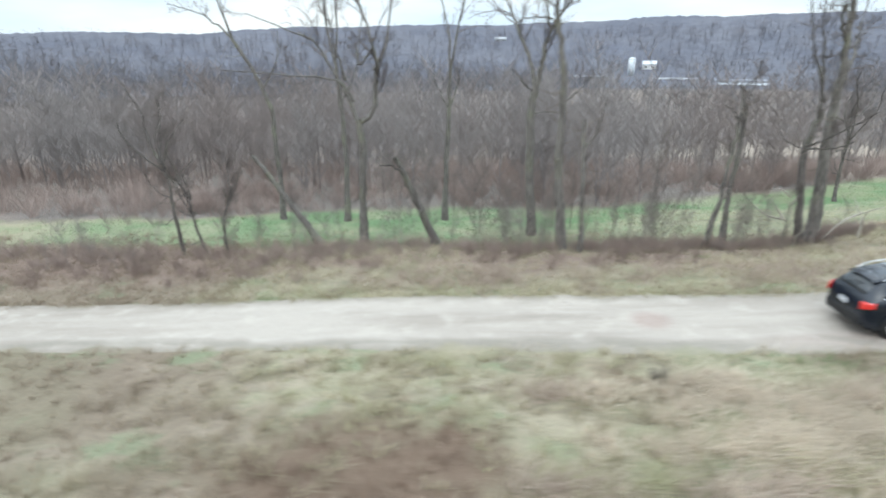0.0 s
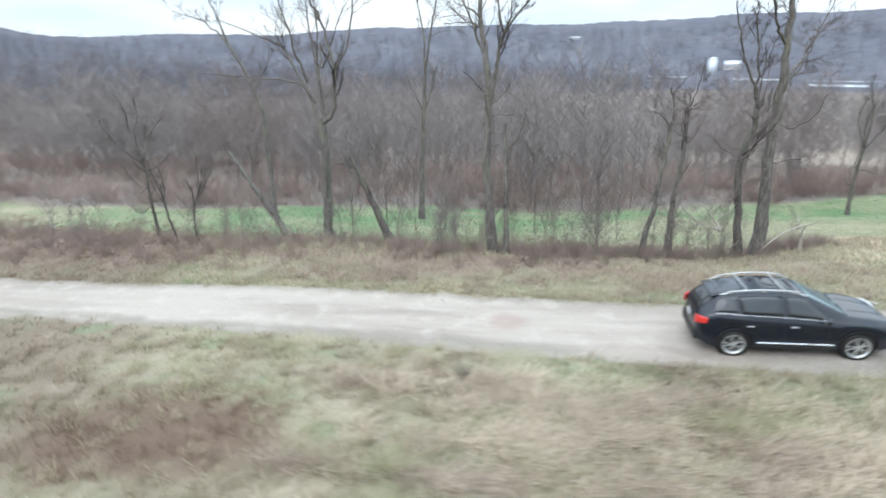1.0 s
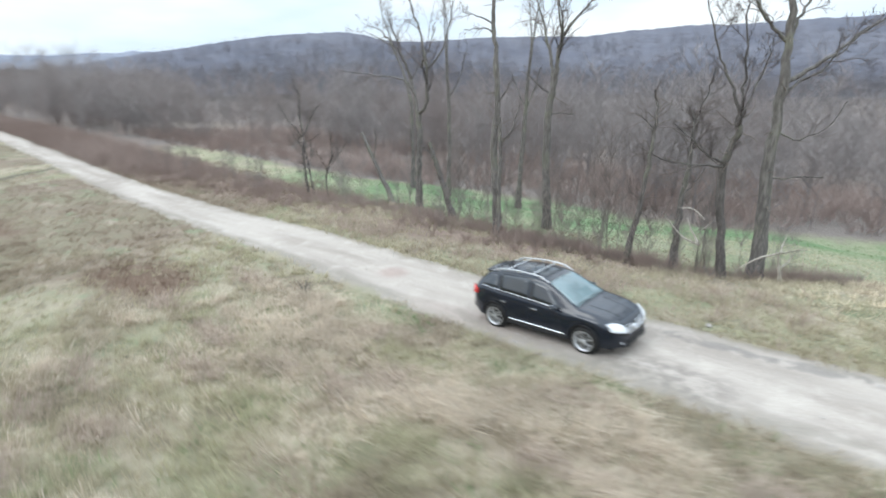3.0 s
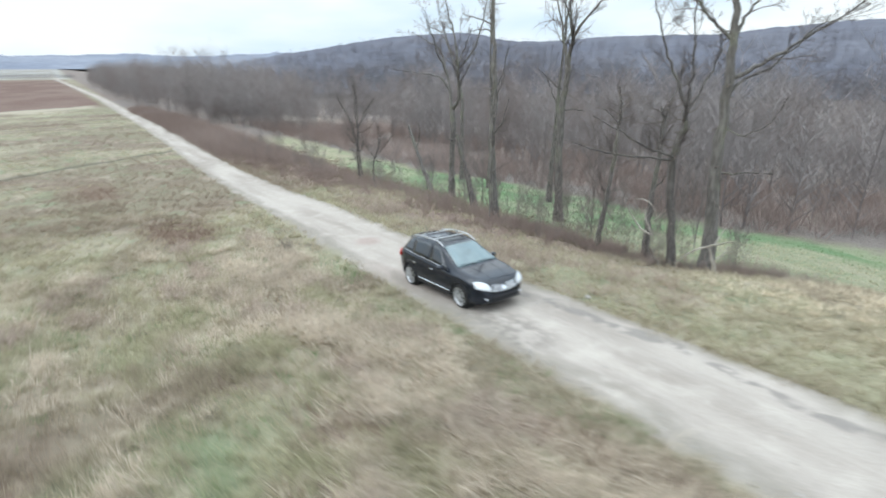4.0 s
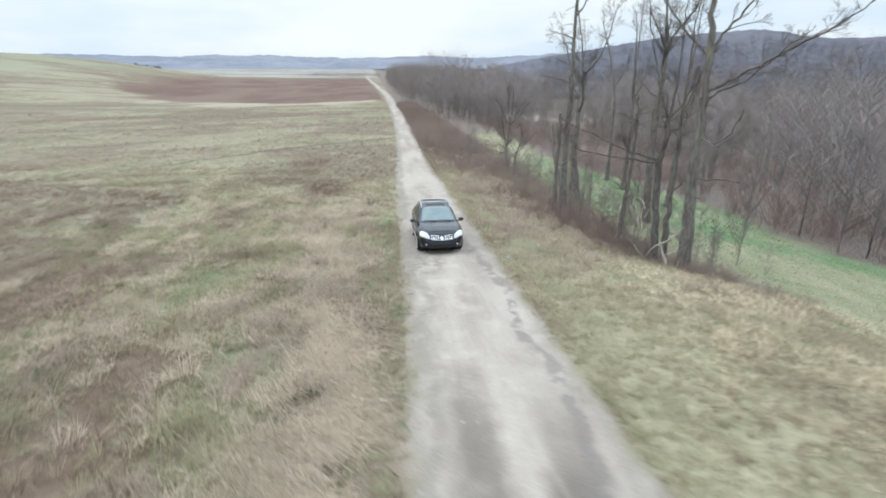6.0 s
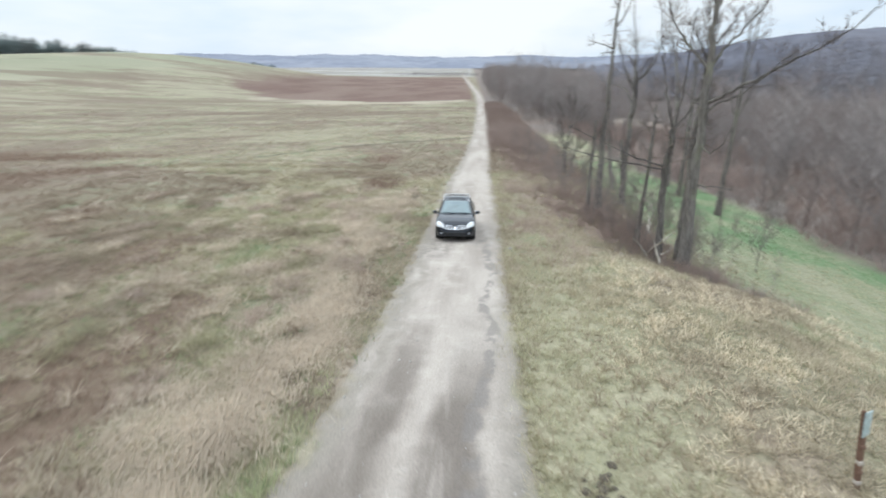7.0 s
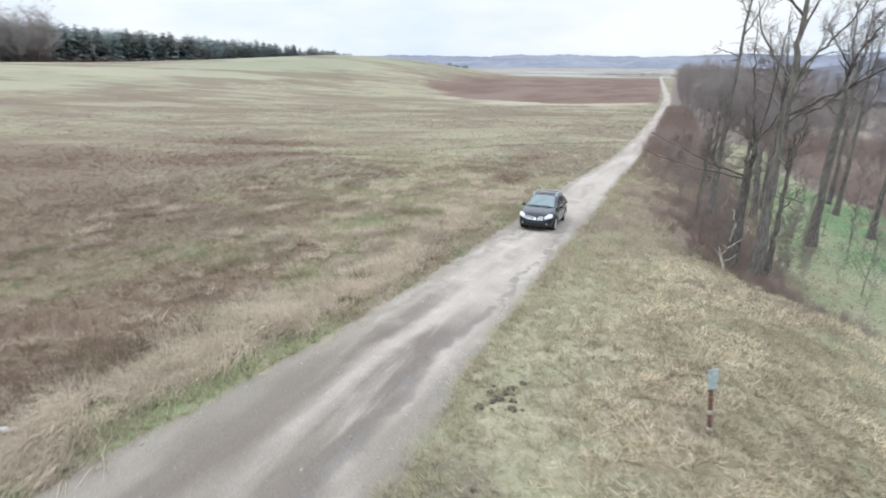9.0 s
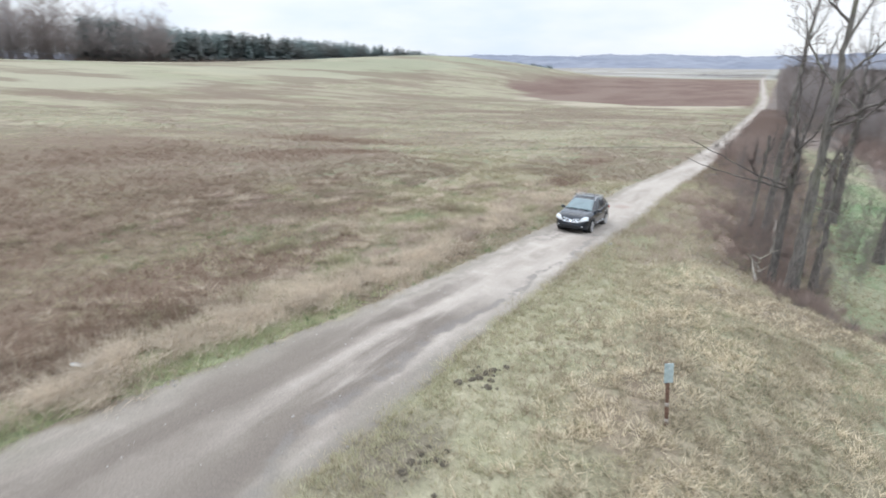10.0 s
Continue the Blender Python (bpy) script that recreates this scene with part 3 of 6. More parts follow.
# the gravel track
rx = spread(-900, -40, 48, 180, 0.3, 1.06)
rv = np.linspace(0, 1, 25)
RX, RV = np.meshgrid(rx, rv, indexing="ij")
RY = road_mid(RX) + (RV - 0.5) * 2 * (road_half(RX) + 0.45)
crown = 0.035 * (1 - (2 * RV - 1) ** 2) - 0.035 * np.exp(-((RV - 0.72) / 0.07) ** 2) - 0.03 * np.exp(-((RV - 0.36) / 0.07) ** 2)
edge_drop = -0.10 * smooth(np.abs(2 * RV - 1), 0.86, 1.0)
RZ = road_z(RX) + crown + edge_drop + (drift(RX, RY, 0.9) - 0.5) * 0.035
me = sheet("road", np.stack([RX, RY, RZ], -1))
uvs = np.stack([RX.ravel() / 4, RV.ravel()], -1).astype(np.float32)
loop_v = np.empty(len(me.loops), np.int32)
me.loops.foreach_get("vertex_index", loop_v)
me.uv_layers.new(name="across").data.foreach_set("uv", uvs[loop_v].ravel())
road = tagged(part("road", me, M_GRAVEL), "pale gravel farm track with damp wheel ruts and ragged grassy edges", "road", kind="structure")


# ---- distant hills ----
def ridge(name, radius, depth, table, base, rough, material, label):
    """A long hill round the valley, whose skyline follows a few heights by compass."""
    az = np.radians(np.arange(table[0][0], table[-1][0] + 0.01, 0.35))
    top = np.interp(np.degrees(az), [a for a, _ in table], [e for _, e in table])
    top = np.convolve(np.pad(top, 4, "edge"), np.ones(9) / 9, "valid")
    rows = []
    for k, s in enumerate((-1.0, -0.8, -0.6, -0.4, -0.2, -0.08, 0.0, 0.15, 0.6)):
        r = radius + depth * s
        crest = 8.0 + radius * np.tan(np.radians(top))
        lift = {0.15: 0.97, 0.6: 0.6}.get(s, float(smooth(1 + s, 0, 1)))
        px, py = 20 - r * np.sin(az), 8 + r * np.cos(az)
        z = base + (crest - base) * lift + rough * (drift(px, py, 60 + rough * 4) - 0.5) * 2 * (lift > 0.05) + rough * 0.5 * (rng.random(len(az)) - 0.5) * (lift > 0.3)
        rows.append(np.stack([px, py, z], -1))
    ob = part(name, sheet(name, np.array(rows)), material)
    return tagged(ob, label, "hill", kind="structure")


NEAR_RIDGE = [(-75, 2.8), (-40, 3.6), (-25, 4.0), (-15, 3.9), (-3, 3.5), (9, 3.45), (20, 3.1), (30, 2.5), (38, 2.5), (44, 2.1), (49, 2.1), (52.5, 2.95), (56, 2.75), (60, 2.4), (65, 1.7), (69, 1.1), (73, 0.5), (78, -0.4)]
ridge("backdrop_hill", 760, 420, NEAR_RIDGE, -10, 3.0, M_HILL, "bare-wooded hill across the valley, haze put into its blue-grey")
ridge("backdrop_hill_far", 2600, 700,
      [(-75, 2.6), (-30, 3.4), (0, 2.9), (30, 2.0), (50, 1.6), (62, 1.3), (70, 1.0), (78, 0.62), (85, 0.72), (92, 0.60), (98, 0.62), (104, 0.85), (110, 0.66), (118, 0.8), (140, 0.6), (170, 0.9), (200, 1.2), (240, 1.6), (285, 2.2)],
      -8, 8.0, M_HILLFAR, "distant hills on the horizon with haze painted into their blue")


def hillside(x, y):
    """Height of the near wooded hill or of the valley floor before it."""
    dx, dy = 20 - np.asarray(x, float), np.asarray(y, float) - 8
    az, r = np.degrees(np.arctan2(dx, dy)), np.hypot(dx, dy)
    crest = 8.0 + 760 * np.tan(np.radians(np.interp(az, [a for a, _ in NEAR_RIDGE], [e for _, e in NEAR_RIDGE])))
    return np.maximum(land(x, y, False), -10 + (crest + 10) * smooth(r, 340, 760) - 1.0)


# ---- grasses ----
def tufts(name, material, xy, height, blades, width, lean, label, category="grass", arch=0.0):
    """Tufts of thin blades at the given places of the plan: one triangle each, or bent over by the wind where arch is given."""
    m = len(xy)
    width = np.repeat(width * np.ones(m), blades)
    root = np.repeat(np.c_[xy, land(xy[:, 0], xy[:, 1]) - 0.02], blades, 0)
    h = np.repeat(height * (0.6 + 0.8 * rng.random(m)), blades) * (0.6 + 0.6 * rng.random(m * blades))
    a = rng.random(m * blades) * 2 * np.pi
    out = lean * h * (0.3 + rng.random(m * blades))
    root[:, 0] += np.cos(a) * h * 0.18
    root[:, 1] += np.sin(a) * h * 0.18
    tip = root + np.c_[np.cos(a) * out + 0.12 * h, np.sin(a) * out, h]
    b = a + np.pi / 2 + (rng.random(m * blades) - 0.5) * 2
    side = np.c_[np.cos(b), np.sin(b), np.zeros(m * blades)] * (width * (0.6 + 0.8 * rng.random(m * blades)))[:, None]
    if arch:
        knee = root + (tip - root) * 0.55
        droop = np.c_[0.55 * h + 0.3 * np.cos(a) * h, 0.25 * h + 0.3 * np.sin(a) * h, -0.25 * h] * (arch * (0.4 + 1.2 * rng.random(m * blades)))[:, None]
        v = np.stack([root - side, root + side, knee - side * 0.8, knee + side * 0.8, tip + droop], 1).reshape(-1, 3)
        f = (np.array([[0, 1, 3], [0, 3, 2], [2, 3, 4]])[None] + (np.arange(m * blades) * 5)[:, None, None]).reshape(-1, 3)
    else:
        v = np.stack([root - side, root + side, tip], 1).reshape(-1, 3)
        f = np.arange(len(v)).reshape(-1, 3)
    ob = part(name, soup(name, v, f), material)
    return tagged(ob, label, category, kind="stuff")


def sown(n, x0, x1, y0, y1, keep=None):
    p = np.c_[x0 + (x1 - x0) * rng.random(n), y0 + (y1 - y0) * rng.random(n)]
    off = np.abs(p[:, 1] - road_mid(p[:, 0])) - road_half(p[:, 0])
    ok = off > 0.7 * drift(p[:, 0], p[:, 1], 0.8) - 0.45
    if keep is not None:
        ok &= rng.random(n) < keep(p[:, 0], p[:, 1])
    return p[ok]


def weedy(x, y):
    """How far a place is taken by brown weeds, 0 to 1."""
    w = np.zeros(len(x))
    for cx, cy, rx_, ry_, turn, much in WEED_PATCHES:
        ca, sa = math.cos(radians(turn)), math.sin(radians(turn))
        d = np.hypot(((x - cx) * ca + (y - cy) * sa) / rx_, ((y - cy) * ca - (x - cx) * sa) / ry_) + (drift(x, y, 4.0) - 0.5) * 0.9
        w = np.maximum(w, much * (1 - smooth(d, 0.5, 1.25)))
    return w


def fanned(n, reach, soft):
    """Places in the field, closest together near the path and thinning out with distance; and how far out each is."""
    r = reach * np.sqrt(rng.random(n * 9))
    r = r[rng.random(len(r)) < 1 / (1 + r / soft) ** 2]
    n = len(r)
    a = rng.random(n) * 2 * np.pi
    p = np.c_[14 + r * np.cos(a) * 1.5, 2 + r * np.sin(a)]
    off = road_mid(p[:, 0]) - p[:, 1] - road_half(p[:, 0])
    ok = (off > 0.1 + 0.35 * drift(p[:, 0], p[:, 1], 0.9) - 0.25) & (p[:, 0] < 60)
    ok &= rng.random(n) > 0.8 * weedy(p[:, 0], p[:, 1])
    return p[ok], r[ok]


for k, (blade, high, say) in enumerate(((M_STRAW, 0.22, "dry straw-coloured meadow grass in tufts"), (M_OLIVE, 0.18, "olive-green winter grass in tufts"), (M_STRAW, 0.24, "pale dry grass across the field"))):
    at, far = fanned(75000, 110, 16)
    ok = rng.random(len(at)) < 0.45 + 0.55 * smooth(drift(at[:, 0] + 40 * k, at[:, 1], 5.0), 0.35, 0.65)
    at, far = at[ok], far[ok]
    tufts(("dry_grass", "olive_grass", "field_grass")[k], blade, at, high, 6, 0.011 * (1 + far / 34), 0.95, say)
bankside = sown(38000, -48, 44, 14, 30, lambda x, y: (y > 15) * smooth(x, -48, -34) * (1 - smooth(y + 3 * (drift(x, y, 2.0) - 0.5), 25, 29)) * (0.35 + 0.65 * smooth(drift(x, y + 9, 2.5), 0.35, 0.6)) * (1 - 0.75 * smooth(x, 18, 24)))
tufts("verge_grass", M_STRAW, bankside, 0.24, 6, 0.012, 0.9, "dry tufted grass on the verge above the bank")
lawn = sown(95000, 12, 54, 15, 31, lambda x, y: smooth(x + 3 * (drift(x, y, 3.0) - 0.5), 13, 21) * (1 - smooth(y + 2 * (drift(x, y, 2.0) - 0.5), 25, 30)) * (1 - smooth(x, 44, 54)) * (0.25 + 0.75 * smooth(drift(x, y + 60, 0.34), 0.42, 0.58)))
on_edge = (1 - smooth(lawn[:, 1] + 1.5 * (drift(lawn[:, 0], lawn[:, 1], 1.5) - 0.5), 17.3, 19.5)) > rng.random(len(lawn))
edge_lawn, lawn = lawn[on_edge], lawn[~on_edge]
tufts("lawn_grass", M_SOFT, edge_lawn[::2], 0.12, 6, 0.012, 1.1, "soft yellow-green grass between track and lawn")
tufts("lawn_grass", M_STRAW, edge_lawn[1::4], 0.14, 6, 0.012, 1.1, "dry grass between track and lawn")
tufts("lawn_grass", M_MOWN, lawn[::2], 0.15, 8, 0.011, 1.5, "short straw-pale mown grass round the sign")
tufts("lawn_grass", M_OLIVE, lawn[1::4], 0.11, 6, 0.010, 1.3, "short olive mown grass round the sign")
weeds = sown(66000, -24, 50, -44, 11.4, lambda x, y: 0.75 * (1 - smooth(x, 42, 50)) * smooth(y, -44, -30) * smooth(x, -24, -16) * weedy(x, y) ** 1.3)
tufts("brown_weeds", M_WEED, weeds, 0.32, 6, 0.012, 0.8, "stand of dead brown weeds in the field", "weeds")
tall = sown(9000, 5, 44, 5.0, 12.0, lambda x, y: np.exp(-((y - (road_mid(x) - road_half(x) - 2.0)) / 1.2) ** 2) * smooth(drift(x, y, 1.1), 0.40, 0.62) * smooth(x, 6, 16) * (y < road_mid(x) - road_half(x) - 0.6))
tufts("tall_grass", M_PALE, tall, 0.36, 10, 0.0065, 0.8, "tall blond seed-head grass along the field edge", arch=0.8)
tall2 = sown(9000, -16, 20, 15.6, 23, lambda x, y: (1 - smooth(x, 15, 19)) * np.exp(-((y - 17.6) / 1.2) ** 2) * smooth(drift(x, y, 2.2), 0.42, 0.6))
tufts("tall_grass", M_PINK, tall2, 0.33, 8, 0.010, 0.9, "pinkish tall dead grass along the top of the bank")
fringe = sown(17000, 18, 42, 6.0, 11.6, lambda x, y: np.exp(-((y - (road_mid(x) - road_half(x) - 1.7)) / 0.75) ** 2) * smooth(drift(x, y + 30, 0.8), 0.42, 0.6) * smooth(x, 18, 24))
tufts("tall_grass", M_PALE, fringe, 0.42, 10, 0.0065, 0.9, "blond wind-bent grass between the weeds and the track", arch=0.8)
clumps = sown(9500, 2, 36, 1, 10.9, lambda x, y: (0.12 + 0.88 * np.exp(-((y - (road_mid(x) - road_half(x) - 2.6)) / 2.6) ** 2)) * smooth(drift(x, y + 80, 1.6), 0.47, 0.60) * (1 - 0.9 * weedy(x, y)))
tufts("tall_grass", M_PALE, clumps, 0.34, 26, 0.007, 1.0, "beige wind-bent clumps in the meadow beside the track", arch=0.9)
mounds = sown(210, 1, 27, -8, 11.2, lambda x, y: (1 - 0.7 * weedy(x, y)) * (0.4 + 0.6 * smooth(y, 2, 9)) * (y < road_mid(x) - road_half(x) - 1.0))
for k, (blade, say) in enumerate(((M_PALE, "blond grass combed flat by the wind in swaths"), (M_PINK, "pinkish dead grass laid over by the wind"), (M_OLIVE, "olive grass in dark hollows of the meadow"))):
    swept = np.repeat(mounds[k::3], 26, 0)
    swept = swept + rng.normal(0, 1, swept.shape) * np.array([0.55, 0.22])
    tufts("tall_grass", blade, swept, 0.38, 14, 0.0075, 0.9, say, arch=1.1)
stalks = sown(4200, 27, 44, 3.5, 9.6, lambda x, y: np.exp(-((y - (road_mid(x) - road_half(x) - 3.7)) / 1.0) ** 2) * smooth(x, 29, 33) * (1 - smooth(x, 40, 44)))
tufts("brown_weeds", M_WEED, stalks, 0.55, 7, 0.009, 0.45, "tall dead weed stalks behind the green verge", "weeds")
lush = sown(15000, 24, 52, 7.0, 11.4, lambda x, y: np.exp(-((y - road_mid(x) + road_half(x) + 0.75) / 0.75) ** 2) * smooth(x, 24, 31))
tufts("green_verge_grass", M_FRESH, lush, 0.16, 7, 0.009, 1.0, "fresh green grass beside the gravel")
lumps = sown(11000, -14, 44, -14, 12.2, lambda x, y: (y < road_mid(x) - road_half(x) - 0.45) * (1 - 0.8 * weedy(x, y)) * (0.15 + 0.85 * smooth(drift(x, y, 2.6), 0.40, 0.62)))
for k, (blade, say) in enumerate(((M_STRAW, "bent dry tussocks in the meadow"), (M_OLIVE, "olive tussocks in the meadow"), (M_STRAW, "blond tussocks in the meadow"))):
    tufts("tussock_grass", blade, lumps[k::3], (0.30, 0.28, 0.32)[k], 26, 0.0065, 1.0, say, arch=0.9)
under = sown(46000, 2, 46, -6, 12.4, lambda x, y: (1 - 0.7 * weedy(x, y)) * smooth(x, 2, 20) * smooth(y, -6, 4) * (0.3 + 0.7 * smooth(drift(x, y + 50, 1.5), 0.35, 0.6)))
for k, (blade, say) in enumerate(((M_OLIVE, "short olive undergrowth of the meadow"), (M_STRAW, "short dry undergrowth of the meadow"))):
    tufts("meadow_undergrowth", blade, under[k::2], 0.12, 6, 0.009, 1.3, say)
sprout = sown(9000, 4, 30, -4, 12.2, lambda x, y: smooth(drift(x + 70, y, 1.3), 0.52, 0.66) * (1 - 0.8 * weedy(x, y)))
tufts("green_tuft_grass", M_LUSH, sprout, 0.17, 7, 0.010, 1.0, "green tufts among the dry meadow grass")
edge_r = sown(9000, -40, 44, 15.0, 17.2, lambda x, y: np.exp(-((y - road_mid(x) - road_half(x) - 0.3) / 0.5) ** 2))
tufts("edge_grass", M_OLIVE, edge_r, 0.12, 5, 0.012, 1.0, "low grass creeping onto the gravel edge")
def strip_edge(x):
    return 35.5 + 0.45 * np.clip(x - 8, 0, None) - 4.5 * (1 - smooth(x, -24, -8))


strip = sown(46000, -60, 46, 25.5, 50, lambda x, y: (y < strip_edge(x)) * (1 - 0.92 * (1 - smooth(x, -30, -21))) * (1 - 0.5 * (1 - smooth(y, 27, 30)) * smooth(x, -4, 9)))
sere = rng.random(len(strip)) < 0.85 * smooth(strip[:, 0], 4, 12) * (1 - smooth(strip[:, 1] - 0.18 * np.clip(strip[:, 0] - 8, 0, None) + 3 * (drift(strip[:, 0], strip[:, 1], 2.5) - 0.5), 33.0, 35.8))
tufts("strip_dry_grass", M_SOFT, strip[sere], 0.10, 6, 0.013, 1.3, "faded straw and olive grass at the foot of the bank")
strip = strip[~sere]
tufts("green_strip_grass", M_STRIP, strip, 0.07, 5, 0.013, 1.3, "bright green grass strip below the bank")


# ---- shrubs and brush ----
def brush(name, material, xy, height, stems, label):
    """Thickets of thin stems that fork upwards."""
    m = len(xy) * stems
    base = np.repeat(np.c_[xy, land(xy[:, 0], xy[:, 1]) - 0.05], stems, 0)
    h = np.repeat(height * (0.6 + 0.8 * rng.random(len(xy))), stems) * (0.5 + 0.6 * rng.random(m))
    a = rng.random(m) * 2 * np.pi
    base += np.c_[np.cos(a), np.sin(a), np.zeros(m)] * (0.25 * h * rng.random(m))[:, None]
    base[:, 2] += h * 0.35 * rng.random(m)
    lean_ = h * (0.15 + 0.55 * rng.random(m))
    tip = base + np.c_[np.cos(a) * lean_, np.sin(a) * lean_, h * (0.5 + 0.4 * rng.random(m))]
    b = rng.random(m) * 2 * np.pi
    side = np.c_[np.cos(b), np.sin(b), np.zeros(m)] * (0.007 * h + 0.006)[:, None]
    v = np.stack([base - side, base + side, tip], 1).reshape(-1, 3)
    ob = part(name, soup(name, v, np.arange(len(v)).reshape(-1, 3)), material)
    return tagged(ob, label, "brush", kind="stuff")


bank_xy = sown(2600, -60, 12, 17.6, 26, lambda x, y: np.exp(-((y - 21.5) / 2.6) ** 2) * (0.4 + 0.6 * smooth(drift(x, y, 3.0), 0.35, 0.6)) * (1 - 0.6 * smooth(x, 4, 11)))
brush("bank_brush", M_BRUSH, bank_xy, 0.85, 34, "rust-brown bramble and brush on the bank")
foot_xy = sown(1500, 2, 22, 20.4, 28.4, lambda x, y: 0.8 * smooth(x, 2, 7) * np.exp(-((y - 23.0 - 0.28 * np.clip(x - 11, 0, 9) - 1.2 * (drift(x, y, 2.0) - 0.5)) / 1.6) ** 2) * (1 - smooth(x, 16.0, 18.6)))
brush("bank_brush", M_TWIG, foot_xy[::2], 0.6, 22, "grey twigs and suckers round the tree feet")
brush("bank_brush", M_BRUSH, foot_xy, 0.72, 30, "grey-brown thicket round the tree feet")
bramble_xy = np.array([15.9, 24.5]) + rng.normal(0, 0.38, (10, 2)) * np.array([1.2, 0.9])
brush("bramble_bush", M_BRUSH, bramble_xy, 0.9, 34, "rusty bramble bush below the thick trunk")
road_brush = sown(2600, -140, -24, 16.6, 24, lambda x, y: smooth(-x, 20, 45))
brush("roadside_brush", M_BRUSH, road_brush, 1.5, 30, "dense brown brush along the track")
woodedge = sown(8200, -80, 70, 30.0, 60, lambda x, y: smooth(y - strip_edge(x) + 2.5 * (drift(x, y, 5.0) - 0.5), -0.5, 2.0) * (0.45 + 0.55 * smooth(x, -8, 4)) * (1 - 0.4 * smooth(x, -10, 20)) * (0.3 + 0.7 * smooth(drift(x, y, 6.0), 0.3, 0.6)))
brush("wood_edge_brush", M_EDGE, woodedge, 1.9, 34, "reddish brush along the edge of the wood")


# ---- bare trees ----
class Tubes:
    """Tapered round branches gathered into one mesh."""

    def __init__(self):
        self.v, self.f, self.n = [], [], 0

    def add(self, pts, radii, sides):
        pts, k = np.asarray(pts, float), len(pts)
        d = np.gradient(pts, axis=0)
        d /= np.linalg.norm(d, axis=1)[:, None] + 1e-9
        ref = np.array([1.0, 0.13, 0.2]) if abs(d[0, 2]) > 0.7 else np.array([0.1, 0.05, 1.0])
        u = np.cross(d, ref)
        u /= np.linalg.norm(u, axis=1)[:, None] + 1e-9
        w = np.cross(d, u)
        a = np.arange(sides) * 2 * np.pi / sides
        ring = pts[:, None] + (u[:, None] * np.cos(a)[None, :, None] + w[:, None] * np.sin(a)[None, :, None]) * np.asarray(radii)[:, None, None]
        i = np.arange(k * sides).reshape(k, sides) + self.n
        j = np.roll(i, -1, 1)
        self.v.append(ring.reshape(-1, 3))
        self.f.append(np.stack([i[:-1], j[:-1], j[1:], i[1:]], -1).reshape(-1, 4))
        self.n += k * sides

    def mesh(self, name):
        return soup(name, np.concatenate(self.v), np.concatenate(self.f), True)


def crooked(r, p, d, length, segs, wander, rise=0.0):
    """A wandering line from p along d."""
    d = np.asarray(d, float) / np.linalg.norm(d)
    pts = [np.asarray(p, float)]
    for _ in range(segs):
        d = d + r.normal(0, wander, 3) + np.array([0, 0, rise])
        d /= np.linalg.norm(d)
        pts.append(pts[-1] + d * length / segs)
    return np.array(pts), d


def offshoot(r, d, angle):
    """A direction that leaves d by about that many degrees, to any side."""
    side = np.cross(d, r.normal(0, 1, 3))
    side /= np.linalg.norm(side) + 1e-9
    a = radians(angle * (0.7 + 0.6 * r.random()))
    return d * math.cos(a) + side * math.sin(a)


def sprays(r, tubes, pts, radii, length, count, level):
    """Side branches along the outer part of a limb, down to the twigs."""
    k = len(pts)
    for _ in range(count):
        t = 0.25 + 0.75 * r.random()
        i = min(int(t * (k - 1)), k - 2)
        f = t * (k - 1) - i
        p = pts[i] * (1 - f) + pts[i + 1] * f
        d = pts[i + 1] - pts[i]
        d = offshoot(r, d / np.linalg.norm(d), 42)
        d = d + np.array([0, 0, 0.25])
        ln = length * (0.5 + 0.7 * r.random()) * (1.15 - 0.5 * t)
        r0 = max(0.007, (radii[i] * (1 - f) + radii[i + 1] * f) * 0.45)
        line, _ = crooked(r, p, d, ln, 5 if level else 3, 0.17, 0.02)
        rr = np.linspace(r0, max(0.004, r0 * 0.3), len(line))
        tubes.add(line, rr, 4 if level else 3)
        if level:
            sprays(r, tubes, line, rr, ln * 0.55, 5 if level > 1 else 4, level - 1)


